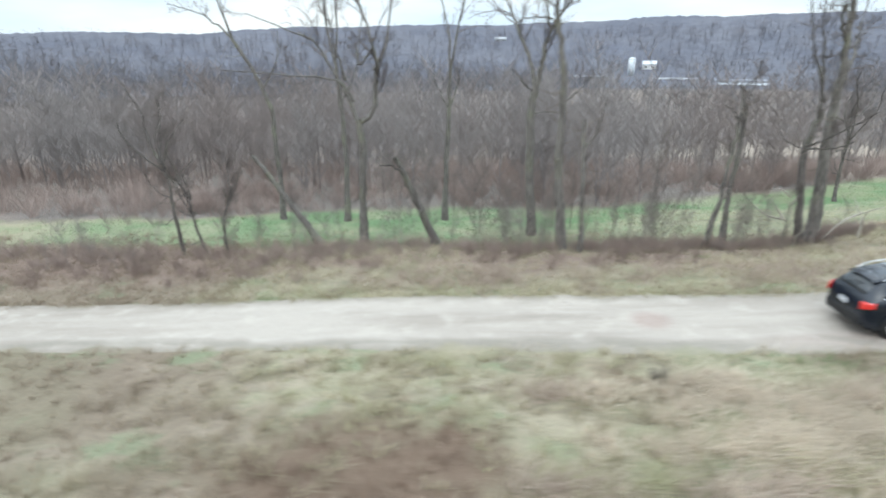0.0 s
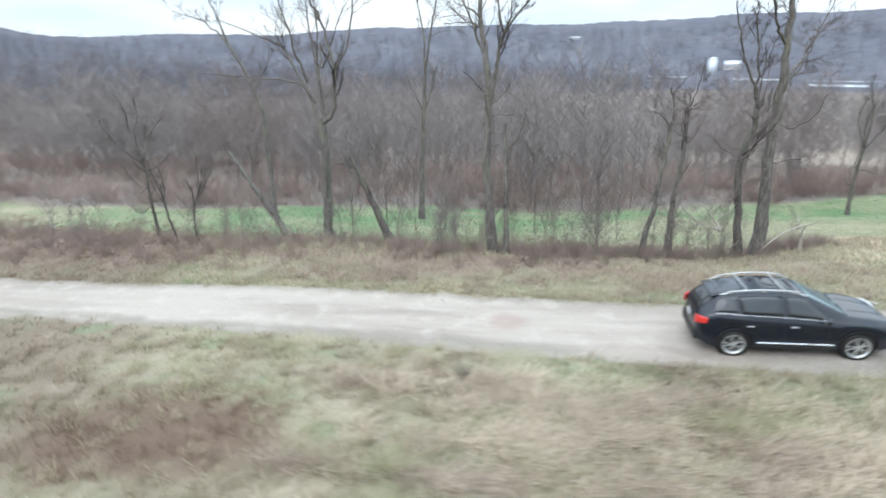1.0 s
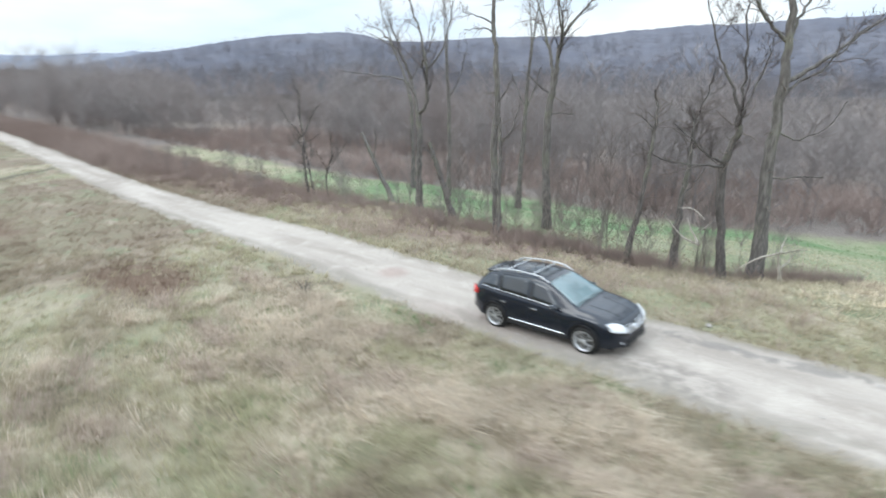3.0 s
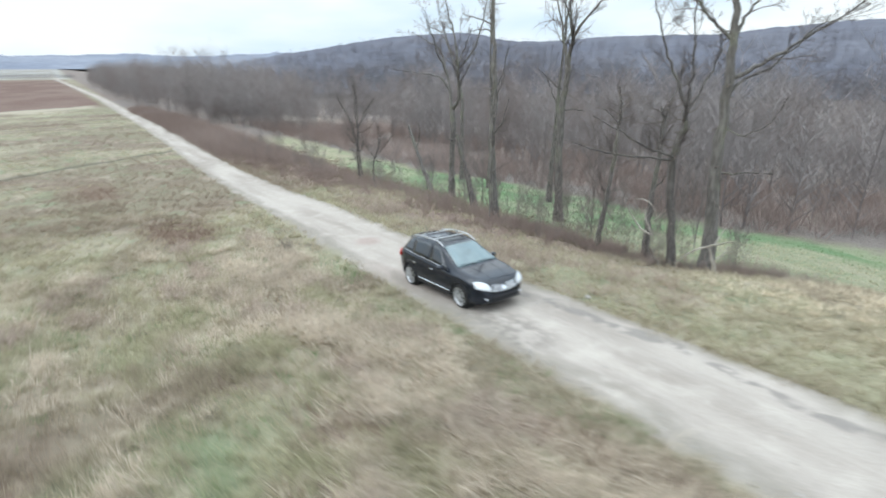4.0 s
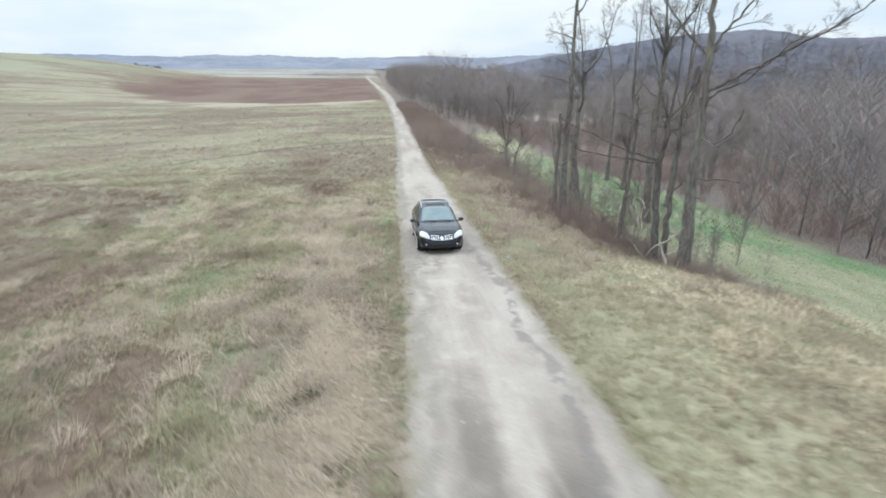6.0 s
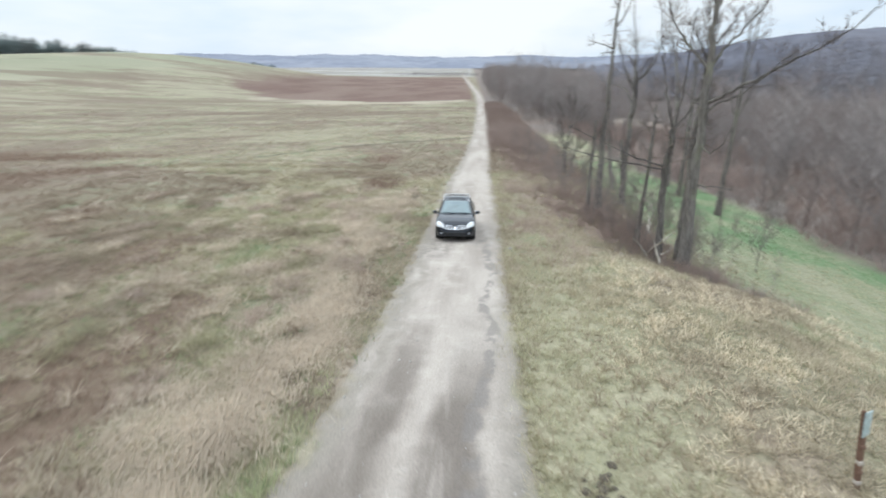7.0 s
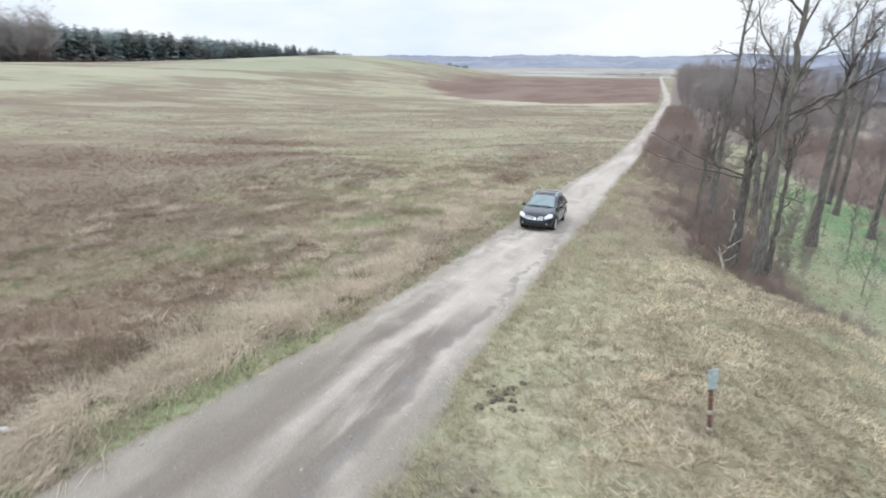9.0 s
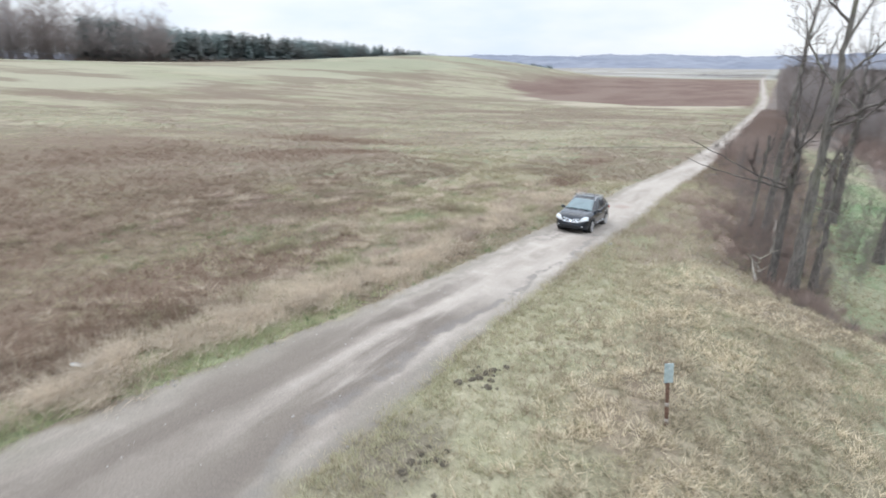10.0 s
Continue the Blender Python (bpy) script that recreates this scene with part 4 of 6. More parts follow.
def bare_tree(at, height, girth, lean=(0, 0), fork=0.5, limbs=5, spread_=28, seed=1, material=None, label="", side_limbs=4, level=2, extra=()):
    """A leafless tree: a tapered trunk, a few main limbs of their own, and fine twigs."""
    r = np.random.default_rng(seed)
    material = material or M_BARK
    root = empty("tree", (at[0], at[1], float(land(at[0], at[1])) - 0.08), label, "tree", "trees along the bank")
    d0 = np.array([lean[0], lean[1], 1.0])
    trunk_len = height * fork
    line, d = crooked(r, (0, 0, 0), d0, trunk_len, 9, 0.09, 0.0)
    line = line + (d0 / np.linalg.norm(d0) * trunk_len - line[-1]) * np.linspace(0, 1, 10)[:, None]
    rr = 0.85 * girth * (1 - 0.42 * np.linspace(0, 1, 10))
    rr[0] *= 1.45
    rr[1] *= 1.12
    tr = Tubes()
    tr.add(line, rr, 9)
    part("trunk", tr.mesh("trunk"), material, root)
    twig = Tubes()
    tops = limbs
    for k in range(tops):
        a = 2 * np.pi * (k + 0.5 * r.random()) / tops
        tilt = radians(spread_ * (0.35 + 0.8 * r.random())) if k else radians(6)
        dd = d * math.cos(tilt) + np.array([math.cos(a), math.sin(a), 0]) * math.sin(tilt)
        ln = (height - trunk_len) * (1.05 if k == 0 else 0.6 + 0.4 * r.random())
        lm, _ = crooked(r, line[-1] - d * 0.1, dd, ln, 8, 0.18, 0.05)
        lr = np.linspace(rr[-1] * (0.85 if k == 0 else 0.6), 0.018, len(lm))
        t = Tubes()
        t.add(lm, lr, 6)
        part("limb", t.mesh("limb"), material, root)
        sprays(r, twig, lm, lr, ln * 0.34, 11, level)
    for k in range(side_limbs):
        i = r.integers(3, 9)
        a = r.random() * 2 * np.pi
        dd = np.array([math.cos(a), math.sin(a), 0.25 + 0.5 * r.random()])
        ln = height * (0.10 + 0.14 * r.random())
        lm, _ = crooked(r, line[i], dd, ln, 6, 0.30, 0.05)
        lr = np.linspace(rr[i] * 0.34, 0.014, len(lm))
        t = Tubes()
        t.add(lm, lr, 5)
        part("limb", t.mesh("limb"), material, root)
        sprays(r, twig, lm, lr, ln * 0.4, 6, 1)
    for high, dd, ln, rad in extra:
        i = int(np.argmin(np.abs(line[:, 2] - high)))
        lm, _ = crooked(r, line[i], dd, ln, 8, 0.17, 0.03)
        lr = np.linspace(rad, 0.015, len(lm))
        t = Tubes()
        t.add(lm, lr, 6)
        part("limb", t.mesh("limb"), material, root)
        sprays(r, twig, lm, lr, ln * 0.32, 9, 1)
    # short snapped side branches up the trunk
    snapped = Tubes()
    for k in range(int(2.2 * trunk_len)):
        i = r.integers(1, 9)
        a = r.random() * 2 * np.pi
        ln = 0.25 + 0.9 * r.random() ** 1.6
        lm, _ = crooked(r, line[i] + (line[i + 1] - line[i]) * r.random(), (math.cos(a), math.sin(a), r.normal(0.2, 0.5)), ln, 4, 0.4)
        snapped.add(lm, np.linspace(0.022, 0.009, len(lm)), 4)
    tagged(part("broken_growth", snapped.mesh("broken_growth"), M_DRYTWIG, root, "pale snapped side branches"), kind="stuff")
    tagged(part("crown", twig.mesh("crown"), M_TWIG, root), kind="stuff")
    return root


def eased(pts, steps=4):
    """A flowing line through a few points."""
    p = np.asarray(pts, float)
    q = np.concatenate([[2 * p[0] - p[1]], p, [2 * p[-1] - p[-2]]])
    out = []
    for k in range(1, len(q) - 2):
        for t in np.arange(steps) / steps:
            a, b, c, d = q[k - 1], q[k], q[k + 1], q[k + 2]
            out.append(0.5 * (2 * b + (c - a) * t + (2 * a - 5 * b + 4 * c - d) * t * t + (3 * b - a - 3 * c + d) * t**3))
    return np.array(out + [p[-1]])


def stemmed_tree(at, label, stems, seed, material=None, twigs=9, snapped=1.6, bristle=0):
    """A leafless tree from the courses of its trunk and limbs: each a few points (along, across, up) from the foot, and its radii."""
    r = np.random.default_rng(seed)
    material = material or M_BARK
    root = empty("tree", (at[0], at[1], float(land(at[0], at[1])) - 0.08), label, "tree", "trees along the bank")
    twig, broken = Tubes(), Tubes()
    for k, (course, r0, r1) in enumerate(stems):
        line = eased(course)
        n_ = len(line)
        line = line + r.normal(0, 0.025 if k == 0 else 0.03, (n_, 3)) * np.minimum(1, np.arange(n_) / 3)[:, None]
        u = np.linspace(0, 1, n_)
        rr = r0 + (r1 - r0) * u**0.8
        if k == 0:
            rr = rr * (1 + 0.55 * np.exp(-u * n_ / 1.6)) * (1 + 0.06 * r.normal(0, 1, n_))
        t = Tubes()
        t.add(line, rr, 9 if k == 0 else 6)
        part("trunk" if k == 0 else "limb", t.mesh("trunk" if k == 0 else "limb"), material, root)
        size = np.linalg.norm(line[-1] - line[0])
        if k:
            sprays(r, twig, line, rr, max(0.8, size * 0.34), twigs, 2 if size > 2.4 else 1)
        else:
            for _ in range(bristle):
                i = r.integers(n_ // 3, n_ - 1)
                lm, _ = crooked(r, line[i], (r.normal(), r.normal(), 0.5 + r.random()), 0.8 + 1.3 * r.random(), 5, 0.3, 0.03)
                lr = np.linspace(0.03, 0.010, len(lm))
                twig.add(lm, lr, 4)
                sprays(r, twig, lm, lr, 0.7, 4, 1)
            for _ in range(int(snapped * line[-1][2])):
                i = r.integers(n_ // 5, n_ - 1)
                a = r.random() * 2 * np.pi
                lm, _ = crooked(r, line[i], (math.cos(a), math.sin(a), r.normal(0.1, 0.5)), 0.25 + 0.9 * r.random() ** 1.6, 4, 0.4)
                broken.add(lm, np.linspace(0.022, 0.009, len(lm)), 4)
    if broken.n:
        tagged(part("broken_growth", broken.mesh("broken_growth"), M_DRYTWIG, root, "pale snapped side branches"), kind="stuff")
    if twig.n:
        tagged(part("crown", twig.mesh("crown"), M_TWIG, root), kind="stuff")
    return root


bare_tree((-14.6, 23.4), 8.5, 0.11, (-0.10, 0.05), 0.5, 5, 26, 11, M_BARK2, "slender leafless tree in the brush", 5)
bare_tree((-13.2, 23.0), 5.0, 0.09, (-0.22, 0.0), 0.45, 4, 40, 12, M_BARK2, "small leaning leafless tree in the brush", 4)
bare_tree((-12.4, 23.6), 4.5, 0.08, (0.04, 0.0), 0.45, 4, 40, 13, M_BARK2, "small upright leafless tree in the brush", 4)
stemmed_tree((-8.7, 26.4), "snapped leafless trunk leaning out over the green strip",
             [([(0, 0, 0), (-0.69, 0, 1.15), (-1.67, 0, 2.58), (-2.5, 0, 3.8), (-3.27, 0.1, 4.74)], 0.20, 0.10), ([(-2.0, 0, 3.1), (-1.9, 0.2, 4.0), (-2.1, 0.3, 5.0)], 0.06, 0.02)], 14, bristle=7, snapped=4)
stemmed_tree((-6.3, 26.6), "tall many-limbed leafless tree on the bank",
             [([(0, 0, 0), (-0.05, 0, 1.5), (0.02, 0, 3.0), (0.1, 0, 5.4), (-0.05, 0, 6.5)], 0.23, 0.16),
              ([(-0.05, 0, 6.4), (-0.65, 0.2, 7.8), (-1.43, 0.4, 9.1), (-2.2, 0.5, 10.2), (-3.6, 0.4, 10.8), (-5.3, 0.2, 11.5)], 0.11, 0.02),
              ([(-0.05, 0, 6.3), (0.7, 0, 6.9), (1.0, -0.2, 8.4), (0.96, -0.3, 9.7), (0.5, -0.3, 11.3), (-0.08, -0.4, 12.7), (-0.36, -0.5, 14.3)], 0.14, 0.025),
              ([(0.9, -0.3, 9.9), (0.1, 0.3, 9.1), (-0.1, 0.9, 9.9), (0.1, 1.5, 11.6)], 0.06, 0.02),
              ([(-0.2, 0, 7.4), (-0.85, -0.4, 8.4), (-3.0, -0.8, 8.6), (-6.1, -1.2, 8.9)], 0.075, 0.015),
              ([(-0.6, 0.1, 8.4), (-0.8, -0.5, 9.7), (-0.95, -1.1, 11.3), (-1.2, -1.4, 12.6)], 0.08, 0.018),
              ([(0.9, -0.2, 8.9), (1.4, 0.8, 10.2), (1.6, 1.4, 12.4), (1.9, 1.7, 14.0)], 0.08, 0.018)], 15, twigs=11)
stemmed_tree((-2.3, 25.6), "leaning leafless trunk with a broken bent top",
             [([(0, 0, 0), (-0.73, 0, 1.73), (-1.31, 0, 3.02), (-1.75, 0, 3.9), (-2.1, 0, 4.6)], 0.22, 0.10), ([(-1.75, 0, 3.9), (-2.3, -0.1, 4.2), (-2.8, -0.1, 4.2)], 0.06, 0.025)], 16, M_BARK2, bristle=5, snapped=4)
stemmed_tree((-13.6, 32.5), "tall leaning leafless tree beyond the green strip",
             [([(0.6, 0, 0), (0.62, 0, 2.6), (0.56, 0, 5.3), (0.5, 0, 7.1), (-0.36, 0, 9.2), (-1.42, 0, 11.1)], 0.17, 0.09),
              ([(-1.42, 0, 11.1), (-2.5, 0.2, 12.0), (-3.7, 0.3, 12.6), (-5.2, 0.2, 13.0)], 0.07, 0.018),
              ([(-1.42, 0, 11.1), (-1.64, -0.3, 12.3), (-1.92, -0.6, 13.6), (-2.0, -0.8, 15.1)], 0.08, 0.018),
              ([(0.1, 0, 8.2), (0.9, 0.5, 9.8), (1.1, 0.8, 11.6)], 0.06, 0.015)], 25, twigs=8)
stemmed_tree((-8.8, 32.0), "tall slim leafless tree beyond the green strip",
             [([(0.18, 0, 0), (0.3, 0, 4.0), (0.23, 0, 6.7), (0, 0, 9.6)], 0.17, 0.10), ([(0, 0, 9.6), (-0.44, 0.3, 11.5), (-0.62, 0.4, 13.4), (-0.8, 0.5, 15)], 0.08, 0.018),
              ([(0, 0, 9.5), (0.32, -0.3, 11.7), (0.22, -0.5, 14.0)], 0.08, 0.018), ([(0.2, 0, 7.4), (1.0, 0.3, 8.9), (1.5, 0.4, 10.8)], 0.06, 0.015)], 26, twigs=9)
stemmed_tree((-2.5, 32.6), "upright leafless tree with a vase-shaped crown",
             [([(0.06, 0, 0), (0.18, 0, 3.9), (0.28, 0, 6.7), (0.39, 0, 9.2)], 0.17, 0.10), ([(0.38, 0, 9.0), (0.27, 0.3, 11.2), (-0.14, 0.6, 13.0), (-0.28, 0.7, 14.5)], 0.08, 0.018),
              ([(0.39, 0, 9.2), (0.85, -0.3, 11.5), (1.2, -0.5, 13.0), (1.7, -0.6, 14.1)], 0.08, 0.018), ([(0.25, 0, 7.0), (-0.23, -0.2, 8.0), (-0.67, -0.3, 9.0)], 0.05, 0.015),
              ([(0.36, 0, 7.0), (0.83, 0.3, 8.35), (1.0, 0.5, 9.6)], 0.05, 0.015)], 17, twigs=9)
stemmed_tree((3.5, 22.4), "tall straight leafless tree with few side limbs",
             [([(0, 0, 0), (-0.32, 0, 2.6), (-0.45, 0, 4.7), (-0.39, 0.1, 6.4), (-0.54, 0.1, 8.1), (-0.79, 0.2, 9.5), (-0.86, 0.2, 10.6), (-0.89, 0.3, 12.6), (-0.8, 0.4, 14.2)], 0.20, 0.05),
              ([(-0.79, 0.2, 9.4), (-1.3, 0.1, 9.65), (-2.2, -0.2, 9.6)], 0.05, 0.015), ([(-0.82, 0.2, 9.8), (-1.22, -0.5, 10.1), (-1.7, -1.0, 10.3)], 0.045, 0.012),
              ([(-0.86, 0.25, 11.0), (-0.4, 0.7, 11.9), (-0.2, 1.0, 13.2)], 0.05, 0.012), ([(-0.88, 0.3, 12.0), (-1.4, -0.1, 12.8), (-1.9, -0.5, 13.4)], 0.045, 0.012),
              ([(-0.42, 0.1, 6.4), (0.2, -0.1, 6.9), (0.7, -0.3, 7.7)], 0.035, 0.010)], 18, twigs=7, snapped=2.2)
stemmed_tree((4.15, 21.6), "slim leafless trunk snapped off at half height",
             [([(0, 0, 0), (-0.05, 0, 2.0), (-0.2, 0.1, 4.2), (-0.3, 0.1, 5.6)], 0.12, 0.06), ([(-0.2, 0.1, 4.4), (0.3, 0.3, 5.2), (0.5, 0.4, 6.2)], 0.04, 0.012)], 27, bristle=4, snapped=3)
stemmed_tree((2.7, 28.2), "tall leafless tree with a broad forked crown below the bank",
             [([(0, 0, 0), (-0.15, 0, 1.7), (-0.31, 0, 3.5), (-0.37, 0, 6.6), (-0.24, 0, 7.8)], 0.25, 0.18),
              ([(-0.24, 0, 7.7), (-0.54, 0.3, 9.2), (-1.0, 0.5, 10.2), (-1.5, 0.7, 11.4), (-2.1, 0.8, 12.7), (-2.35, 0.9, 14.4)], 0.12, 0.025),
              ([(-0.24, 0, 7.7), (0.01, -0.1, 8.9), (0.13, -0.2, 9.9), (0.28, -0.2, 10.6), (0.05, -0.3, 11.7), (-0.19, -0.4, 13.5)], 0.15, 0.03),
              ([(0.28, -0.2, 10.5), (0.84, 0.0, 11.35), (1.5, 0.3, 12.1), (1.95, 0.5, 13.0)], 0.09, 0.02),
              ([(-0.27, 0, 7.6), (-0.8, -0.4, 8.06), (-1.5, -0.9, 8.8)], 0.055, 0.015), ([(0.25, -0.2, 10.3), (0.7, -1.0, 11.2), (0.9, -1.8, 12.4)], 0.07, 0.018),
              ([(-0.35, 0, 6.6), (0.4, 0.2, 6.65), (1.1, 0.3, 6.6)], 0.035, 0.015)], 19, twigs=11)
stemmed_tree((10.0, 23.0), "half-dead leaning leafless trunk with a snapped crown",
             [([(-0.2, 0, 0), (-0.1, 0, 0.9), (0.1, 0, 2.45), (0.31, 0, 4.3), (0.36, 0, 5.6), (0.34, 0, 6.5), (0.17, 0, 7.2)], 0.15, 0.03), ([(0.35, 0, 5.7), (0.0, -0.2, 6.1), (-0.4, -0.3, 6.3)], 0.03, 0.01)], 20, bristle=6, snapped=4)
stemmed_tree((11.2, 24.6), "slim leafless tree with broken forked top",
             [([(0.05, 0, 0), (-0.01, 0, 2.05), (-0.01, 0, 3.5), (0.09, 0, 4.9), (0.06, 0, 6.2), (-0.08, 0, 6.8)], 0.15, 0.05), ([(0.1, 0, 6.0), (0.15, 0.1, 6.8), (0.35, 0.2, 7.6), (0.4, 0.2, 8.4)], 0.04, 0.012),
              ([(0.0, 0, 3.4), (0.3, 0.3, 3.9), (0.6, 0.5, 4.6)], 0.03, 0.01)], 21, bristle=8, snapped=4)
stemmed_tree((13.65, 22.8), "slim leafless tree with long low side branches",
             [([(0, 0, 0), (-0.35, 0, 2.0), (-0.6, 0, 4.2), (-0.5, 0, 4.9), (-0.34, 0, 5.5), (-0.33, 0, 6.1)], 0.155, 0.10),
              ([(-0.33, 0, 6.0), (-0.66, -0.2, 7.0), (-1.19, -0.3, 7.9), (-1.5, -0.4, 8.8), (-1.8, -0.5, 9.7), (-2.03, -0.5, 10.8)], 0.06, 0.014),
              ([(-0.33, 0, 6.0), (-0.42, 0.2, 7.0), (-0.6, 0.3, 8.3), (-0.84, 0.4, 9.7), (-1.08, 0.5, 10.8)], 0.06, 0.014),
              ([(-0.37, 0, 6.0), (-0.2, 0.5, 6.84), (-0.08, 0.9, 7.7), (-0.06, 1.2, 8.5)], 0.05, 0.012),
              ([(-0.55, 0, 4.4), (-0.7, -1.2, 4.75), (-0.85, -2.5, 5.3), (-1.0, -4.2, 6.1)], 0.05, 0.014), ([(-0.58, 0, 4.3), (-0.9, -1.4, 4.5), (-1.3, -3.0, 4.75), (-1.6, -4.4, 5.2)], 0.045, 0.012),
              ([(-0.58, 0, 4.3), (-1.0, 0.2, 4.4), (-1.6, 0.3, 4.9)], 0.04, 0.012)], 22, M_BARK2, twigs=8, snapped=3, bristle=3)
stemmed_tree((14.55, 23.55), "largest leafless tree, thick trunk on the bank",
             [([(0, 0, 0), (-0.07, 0, 2.0), (-0.24, 0, 4.1), (-0.31, 0, 6.2), (-0.32, 0, 7.4), (-0.41, 0, 8.6), (-0.55, 0, 10.3), (-0.73, 0, 12.2), (-0.9, 0.1, 14.0)], 0.27, 0.05),
              ([(-0.28, 0, 7.2), (0.2, 0.5, 7.6), (0.73, 1.2, 8.1), (1.2, 2.0, 8.7), (1.86, 3.0, 9.4), (2.4, 3.8, 10.4)], 0.085, 0.018),
              ([(-0.24, 0, 6.8), (0.06, 0.3, 7.2), (0.52, 0.9, 7.6), (0.98, 1.5, 8.3), (1.4, 2.0, 9.0)], 0.06, 0.014),
              ([(-0.45, 0, 8.5), (-0.83, -0.3, 8.9), (-1.22, -0.7, 9.5), (-1.63, -1.2, 10.4), (-1.9, -1.5, 11.5)], 0.075, 0.018),
              ([(-0.4, 0, 8.5), (-0.31, 0.4, 9.2), (-0.15, 0.9, 9.9), (0.08, 1.5, 10.8), (0.2, 1.9, 12.0)], 0.07, 0.016),
              ([(-0.55, 0, 10.2), (-1.2, 0.4, 11.2), (-1.6, 0.9, 12.6)], 0.06, 0.014), ([(-0.6, 0, 10.8), (-0.2, -0.8, 11.6), (0.2, -1.4, 12.8)], 0.06, 0.014),
              ([(-0.22, 0, 4.0), (0.4, 0.4, 4.0), (1.3, 0.9, 4.1)], 0.035, 0.012), ([(-0.3, 0, 5.6), (0.5, 0.2, 5.4), (1.3, 0.3, 6.0), (1.5, 0.4, 6.7)], 0.03, 0.010)], 23, twigs=10, snapped=2.4)
bare_tree((25.2, 39.2), 9.0, 0.15, (0.0, 0.0), 0.5, 4, 26, 24, M_BARK2, "lone leafless tree at the edge of the wood", 4)


def snag(at, seed, label, lines):
    """Bleached broken deadwood, each limb a piece of its own."""
    r = np.random.default_rng(seed)
    root = empty("dead_snag", (at[0], at[1], float(land(*at)) - 0.05), label, "deadwood")
    for d, ln, rad, start in lines:
        pts, _ = crooked(r, start, d, ln * 0.8, 6, 0.18, 0.02)
        t = Tubes()
        t.add(pts, np.linspace(rad * 0.62, rad * 0.15, len(pts)), 6)
        part("limb", t.mesh("limb"), M_DEAD, root)
    return root


snag((13.25, 22.6), 3, "bleached forked dead sapling beside the trees",
     [((-0.4, 0, 1), 1.9, 0.12, (0, 0, 0)), ((-1, 0.1, 0.14), 2.4, 0.07, (-0.5, 0, 1.3)), ((0.05, 0, 1), 1.4, 0.08, (-0.55, 0, 1.3)), ((-0.7, 0.1, 0.8), 1.3, 0.06, (-0.5, 0, 2.3)), ((0.6, 0.1, 0.7), 0.9, 0.045, (-0.5, 0, 1.9))])
snag((15.6, 22.2), 4, "pale splintered stump with a fallen branch",
     [((-0.15, 0, 1), 1.6, 0.13, (0, 0, 0)), ((-1, 0.25, -0.5), 2.2, 0.075, (-0.15, 0, 1.1)), ((0.8, -0.2, 0.5), 1.1, 0.06, (-0.15, 0, 1.1)), ((-0.3, 0.6, 0.8), 1.0, 0.05, (-0.15, 0, 1.1)), ((0.5, 0.5, 0.6), 0.8, 0.045, (-0.05, 0, 0.6))])


# ---- the wood in the valley: thousands of bare stems ----
def wood_template(seed, twigs, limbs_, fine=0.0035):
    """A simple bare tree of height 1 in thin triangles."""
    r = np.random.default_rng(seed)
    tris = []

    def sliver(p, q, w):
        s = np.cross(q - p, r.normal(0, 1, 3))
        s = s / (np.linalg.norm(s) + 1e-9) * w
        tris.append([p - s, p + s, q])

    top = np.array([r.normal(0, 0.05), r.normal(0, 0.05), 1.0])
    for k in range(2):
        sliver(np.zeros(3), top, 0.006)
    ends = []
    for _ in range(limbs_):
        t = 0.08 + 0.8 * r.random()
        p = top * t
        a = r.random() * 2 * np.pi
        ln = (0.16 + 0.22 * r.random()) * (1.2 - 0.6 * t)
        q = p + np.array([math.cos(a) * 0.7, math.sin(a) * 0.7, 0.75]) * ln
        sliver(p, q, 0.004)
        ends.append((p, q))
    for _ in range(twigs):
        p, q = ends[r.integers(len(ends))]
        p = p + (q - p) * (0.3 + 0.7 * r.random())
        a = r.random() * 2 * np.pi
        ln = 0.08 + 0.12 * r.random()
        sliver(p, p + np.array([math.cos(a) * 0.7, math.sin(a) * 0.7, 0.45 + 0.6 * r.random()]) * ln, fine)
    return np.array(tris)


def woodland(name, material, xy, height, templates, thick, label, jitter=0.35, bed=None):
    pieces = []
    pick = rng.integers(0, len(templates), len(xy))
    for k, tpl in enumerate(templates):
        sel = xy[pick == k]
        if not len(sel):
            continue
        a = rng.random(len(sel)) * 2 * np.pi
        h = (height(sel) if callable(height) else height) * (1 - jitter + 2 * jitter * rng.random(len(sel)))
        mid = tpl.mean(1, keepdims=True)
        t = (mid + (tpl - mid) * 1.0).reshape(-1, 3)
        c, s = np.cos(a)[:, None], np.sin(a)[:, None]
        v = np.stack([t[None, :, 0] * c - t[None, :, 1] * s, t[None, :, 0] * s + t[None, :, 1] * c, np.broadcast_to(t[None, :, 2], (len(sel), len(t)))], -1)
        v = v * np.stack([h * thick, h * thick, h], -1)[:, None]
        v = v + np.c_[sel, (bed or land)(sel[:, 0], sel[:, 1], *(() if bed else (False,))) - 0.1][:, None]
        pieces.append(v.reshape(-1, 3))
    v = np.concatenate(pieces)
    ob = part(name, soup(name, v, np.arange(len(v)).reshape(-1, 3)), material)
    return tagged(ob, label, "woodland", kind="stuff")


def wood_line(x):
    return np.interp(x, [-400, -110, -70, -45, -20, 8, 20, 32, 60, 140], [21.5, 21.5, 24.5, 44, 38, 37, 42.5, 49, 60, 70])


